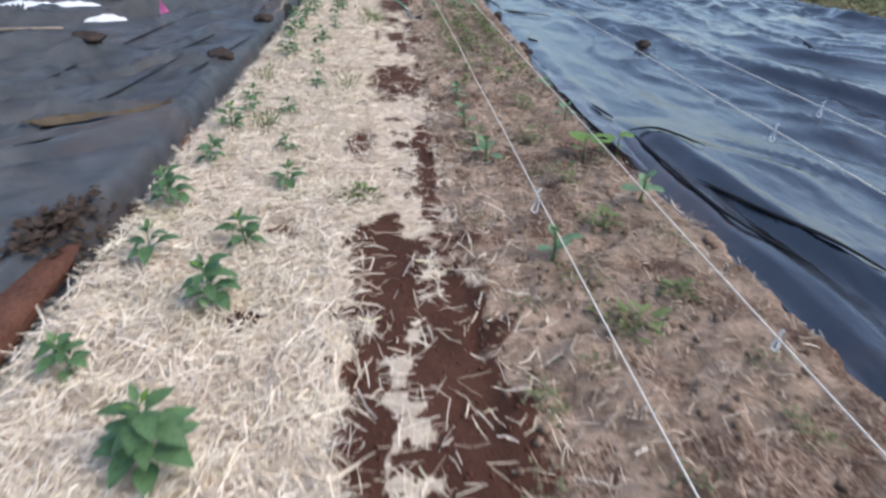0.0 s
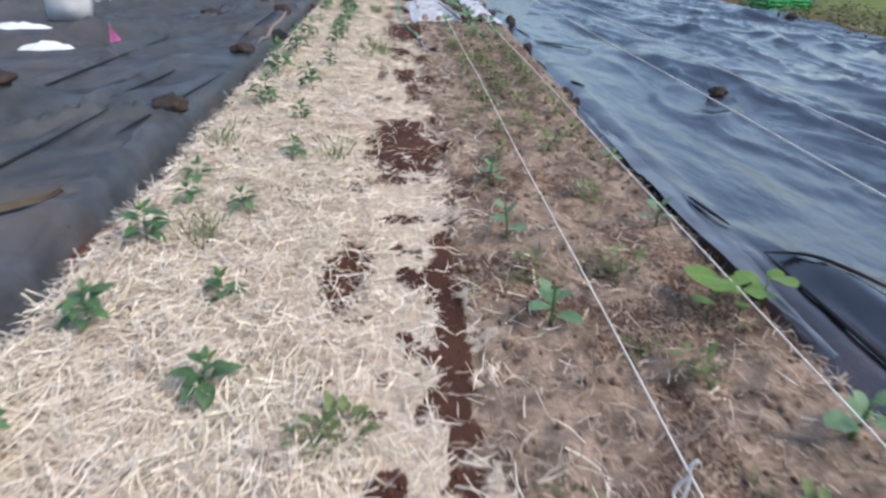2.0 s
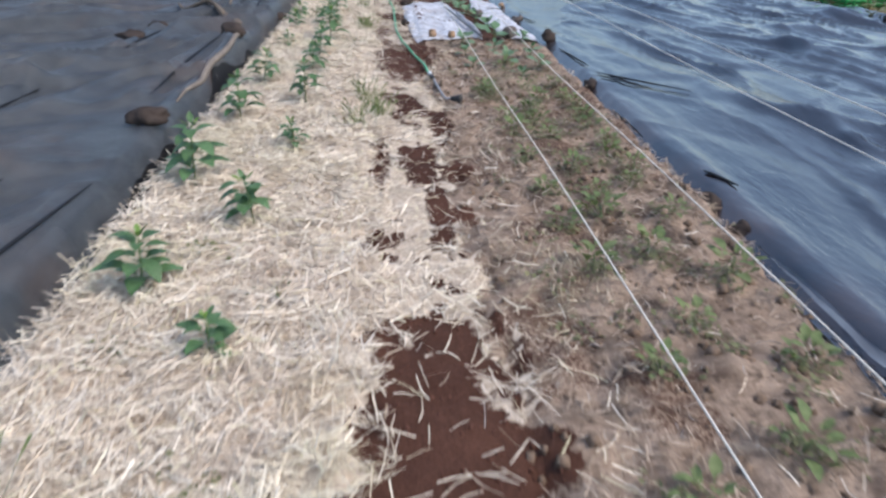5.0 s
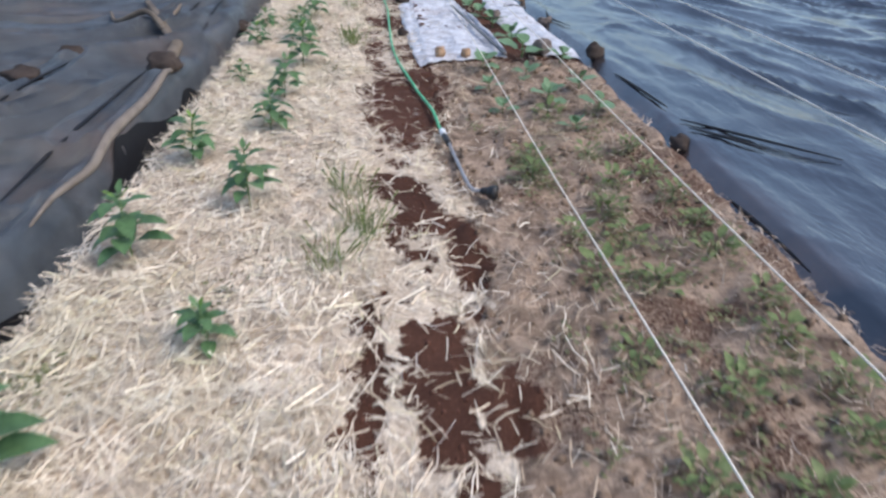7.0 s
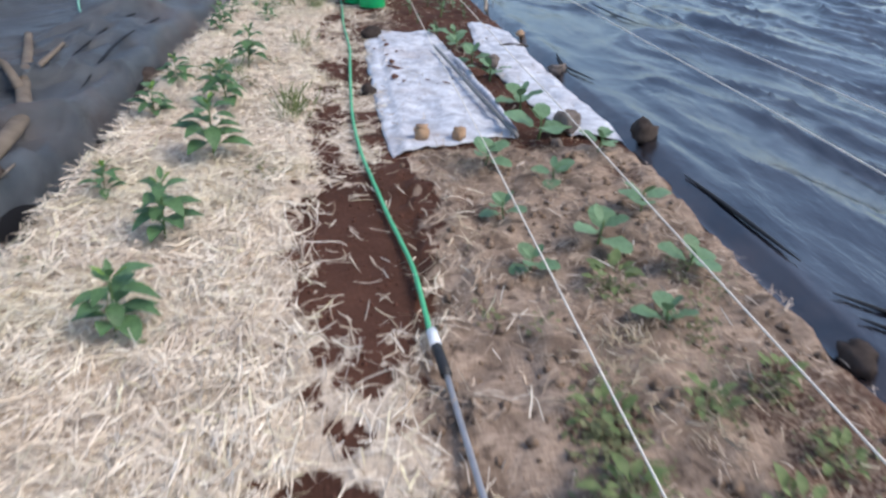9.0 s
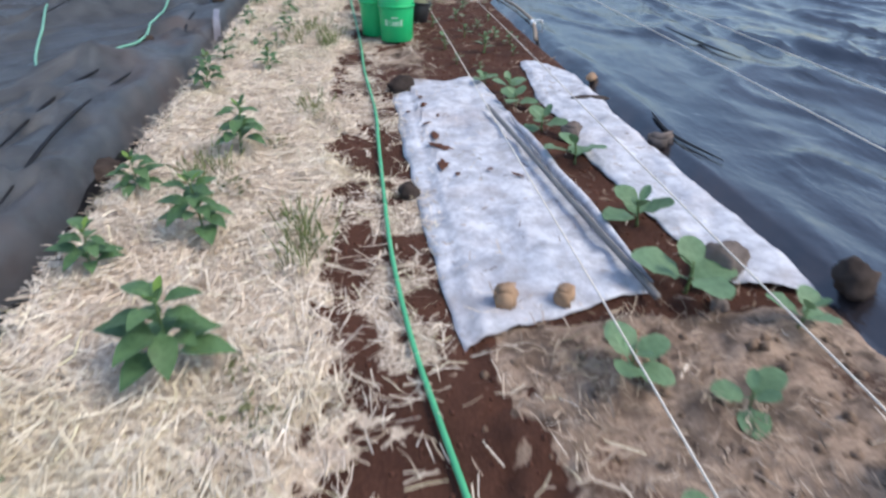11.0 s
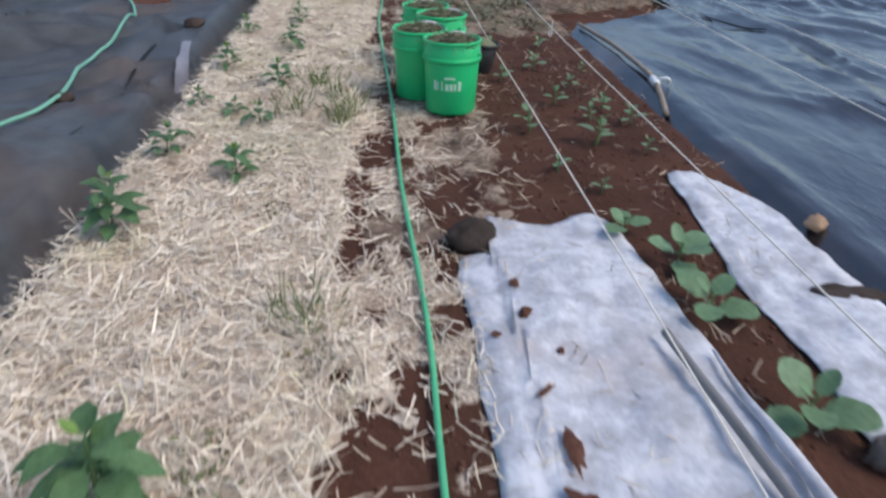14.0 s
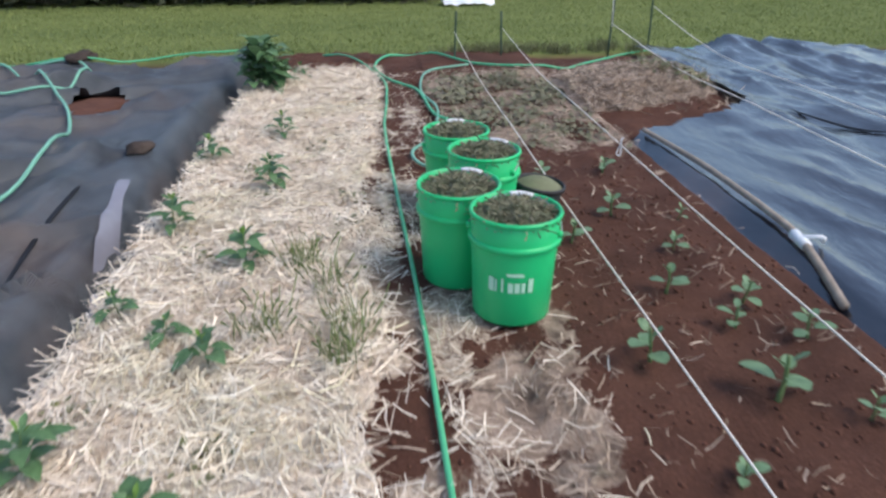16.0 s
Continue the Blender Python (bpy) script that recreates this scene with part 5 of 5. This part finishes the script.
stone("earth_patch", -2.3, 17.5, 0.30, 0.30, 0.03, M_SPILL, "bare red earth showing in torn cloth", "clod", 2.0, lambda x, y: fabric_height(x, y) - 0.03)
tagged(leaf_clumps("dry_leaves", [(-1.50, 2.55), (-1.48, 2.75), (-1.55, 2.4), (-1.6, 2.6)], 700, 0.07, 0.045, M_BROWNLEAF, 0.05, fabric_height), "dark dry leaves gathered at the cloth edge", "leaves", kind="stuff")

# ---- strip of clear film beside the bed ----
bm = bmesh.new()
rows = []
for k in range(60):
    y = 3.2 + 3.1 * k / 59
    w = 0.085 * math.sin(math.pi * min(1, (k + 3) / 62)) + 0.02 * fbm(0, y, 2, 3.0)
    rows.append([bm.verts.new((right_edge(y) + 0.02 + w * s + 0.01 * fbm(y, s, 3, 1.0), y, film_height(right_edge(y) + 0.14, y) + 0.022 + 0.012 * fbm(y * 2, s, 2, 5.0))) for s in (0, 0.35, 0.7, 1.0, 1.25)])
for a, b in zip(rows, rows[1:]):
    for k in range(4):
        bm.faces.new((a[k], a[k + 1], b[k + 1], b[k]))
tagged(part("clear_film", bm, M_CLEAR), "strip of dusty clear film along the bed edge", "plastic sheet")

# ---- beyond the film and the plot ----
def crate():
    c = new("plastic_crate")
    for sx, sy, lx, ly in ((0, -0.2, 0.60, 0.02), (0, 0.2, 0.60, 0.02), (-0.29, 0, 0.02, 0.40), (0.29, 0, 0.02, 0.40)):
        for k in range(4):
            part("slat", box_bm(lx, ly, 0.05, 0.004), M_CRATE, c).location = (sx, sy, 0.02 + 0.075 * k)
    for sx in (-0.29, -0.1, 0.1, 0.29):
        for sy in (-0.2, 0.2):
            part("post", box_bm(0.03, 0.03, 0.30, 0.004), M_CRATE, c).location = (sx, sy, 0.0)
    part("base", box_bm(0.58, 0.40, 0.02, 0.004), M_CRATE, c)
    return tagged(c, "green slatted plastic crate on weedy ground", "crate", "crates")


k0 = crate()
k0.matrix_basis = pose(7.15, 14.5, -0.045, 0, 0, 20)
copy_thing(k0, pose(7.75, 14.8, -0.045, 0, 0, 14))
copy_thing(k0, pose(7.35, 15.4, -0.045, 0, 0, 50))


def flat(x, y):
    return -0.045


tagged(leaf_clumps("field_weeds", [(wr.uniform(6.75, 9.5), wr.uniform(4, 19)) for k in range(240)], 9000, 0.14, 0.085, M_WEED, 0.16, flat), "rough green weeds beyond the plastic film", "weeds", kind="stuff")
n = 42000
gx, gy = rng.uniform(-7, 9, n), 19.35 + 6.2 * rng.random(n) ** 1.3
lawn_spots = [(a, b) for a, b in zip(gx, gy) if b > 19.55 + 0.12 * fbm(a, b, 1.5, 1.0)]
tagged(blades("lawn_grass", lawn_spots, 60000, 0.06, 0.035, 0.010, M_GRASS, 0.7, lambda x, y: -0.02), "short green mown grass beyond the bed", "grass", kind="stuff")
tagged(blades("edge_grass", [(wr.uniform(0.3, 2.6), wr.uniform(19.5, 19.7)) for k in range(60)], 1500, 0.05, 0.10, 0.008, M_WEED, 0.5, lambda x, y: -0.02), "taller dark grass along the bed end", "grass", kind="stuff")
tagged(leaf_clumps("far_hedge", [(wr.uniform(-9, 0.6), wr.uniform(24.6, 25.6)) for k in range(300)], 14000, 0.25, 0.16, M_HEDGE, 1.3, flat), "dark rough hedge beyond the grass", "hedge", kind="stuff")
tagged(leaf_clumps("far_shrubs", [(wr.uniform(1.9, 10), wr.uniform(26.0, 27.5)) for k in range(220)], 9000, 0.25, 0.16, M_HEDGE, 1.2, flat), "dark distant shrubs beyond the grass", "shrubs", kind="stuff")
bm = bmesh.new()
bmesh.ops.create_grid(bm, x_segments=28, y_segments=6, size=1.0)
for v in bm.verts:
    v.co = Vector((1.25 + 0.42 * v.co.x, 24.0 + 0.25 * v.co.y, 0.28 * (1 - v.co.y ** 2) * (1 - 0.5 * v.co.x ** 4) + 0.05 * noise.noise(v.co * 3) + 0.02))
tagged(part("white_tarp", bm, M_WHITE), "white tarpaulin bundle on the far grass", "tarpaulin")


# ---- crumbs of soil on the bare patches ----
def crumbs(name, n, x0, x1, y0, y1, ok, size, mat):
    x, y = rng.uniform(x0, x1, n), rng.uniform(y0, y1, n)
    keep = np.array([ok(a, b) for a, b in zip(x, y)])
    x, y = x[keep], y[keep]
    k = len(x)
    z = np.array([land(a, b) for a, b in zip(x, y)])
    r = size * rng.uniform(0.4, 1.0, k) ** 2 + 0.003
    base = np.array([(-1, -0.8, -0.5), (1, -0.9, -0.5), (0.9, 1, -0.5), (-0.8, 0.9, -0.5), (-0.5, -0.5, 0.7), (0.6, -0.4, 0.6), (0.4, 0.6, 0.8), (-0.6, 0.4, 0.6)])
    co = base[None] * rng.uniform(0.6, 1.25, (k, 8, 3)) * r[:, None, None]
    a = rng.uniform(0, 6.283, k)
    c, sn = np.cos(a)[:, None], np.sin(a)[:, None]
    co = np.stack([co[..., 0] * c - co[..., 1] * sn, co[..., 0] * sn + co[..., 1] * c, co[..., 2]], -1) + np.stack([x, y, z + r * 0.3], 1)[:, None]
    f = np.array([(0, 1, 5, 4), (1, 2, 6, 5), (2, 3, 7, 6), (3, 0, 4, 7), (4, 5, 6, 7), (3, 2, 1, 0)])
    q = (np.arange(k)[:, None, None] * 8 + f[None]).reshape(-1, 4)
    return new(name, quick_mesh(name, co.reshape(-1, 3), q, mat))


def bare(x, y):
    s, d = cover(x, y)
    return s + d < 0.5


tagged(crumbs("soil_crumbs", 9000, -0.45, 1.2, 0.0, 18.9, bare, 0.0065, M_SPILL), "loose red soil crumbs on the bare bed", "soil", kind="stuff")
tagged(crumbs("dry_clods", 1900, 0.05, 1.2, 0.0, 10.6, lambda x, y: fbm(x, y, 4.5, 6.2) < 0.1, 0.017, M_DRYCLOD), "small dry clods among the litter", "soil", kind="stuff")

bm = bmesh.new()
rows = []
for k in range(14):
    t = k / 13
    xl, xr, y = -1.60 + 0.14 * (1 - t), -1.545 + 0.13 * (1 - t), 14.98 + 0.92 * t
    rows.append([bm.verts.new((xl + (xr - xl) * u, y, fabric_height(xl + (xr - xl) * u, y) + 0.012 + 0.004 * math.sin(k * 1.7 + 3 * u))) for u in (0, 0.5, 1)])
for a, b in zip(rows, rows[1:]):
    for k in range(2):
        bm.faces.new((a[k], a[k + 1], b[k + 1], b[k]))
tagged(part("plastic_strip", bm, M_TAPE), "grey plastic strip lying at the cloth edge", "plastic strip")
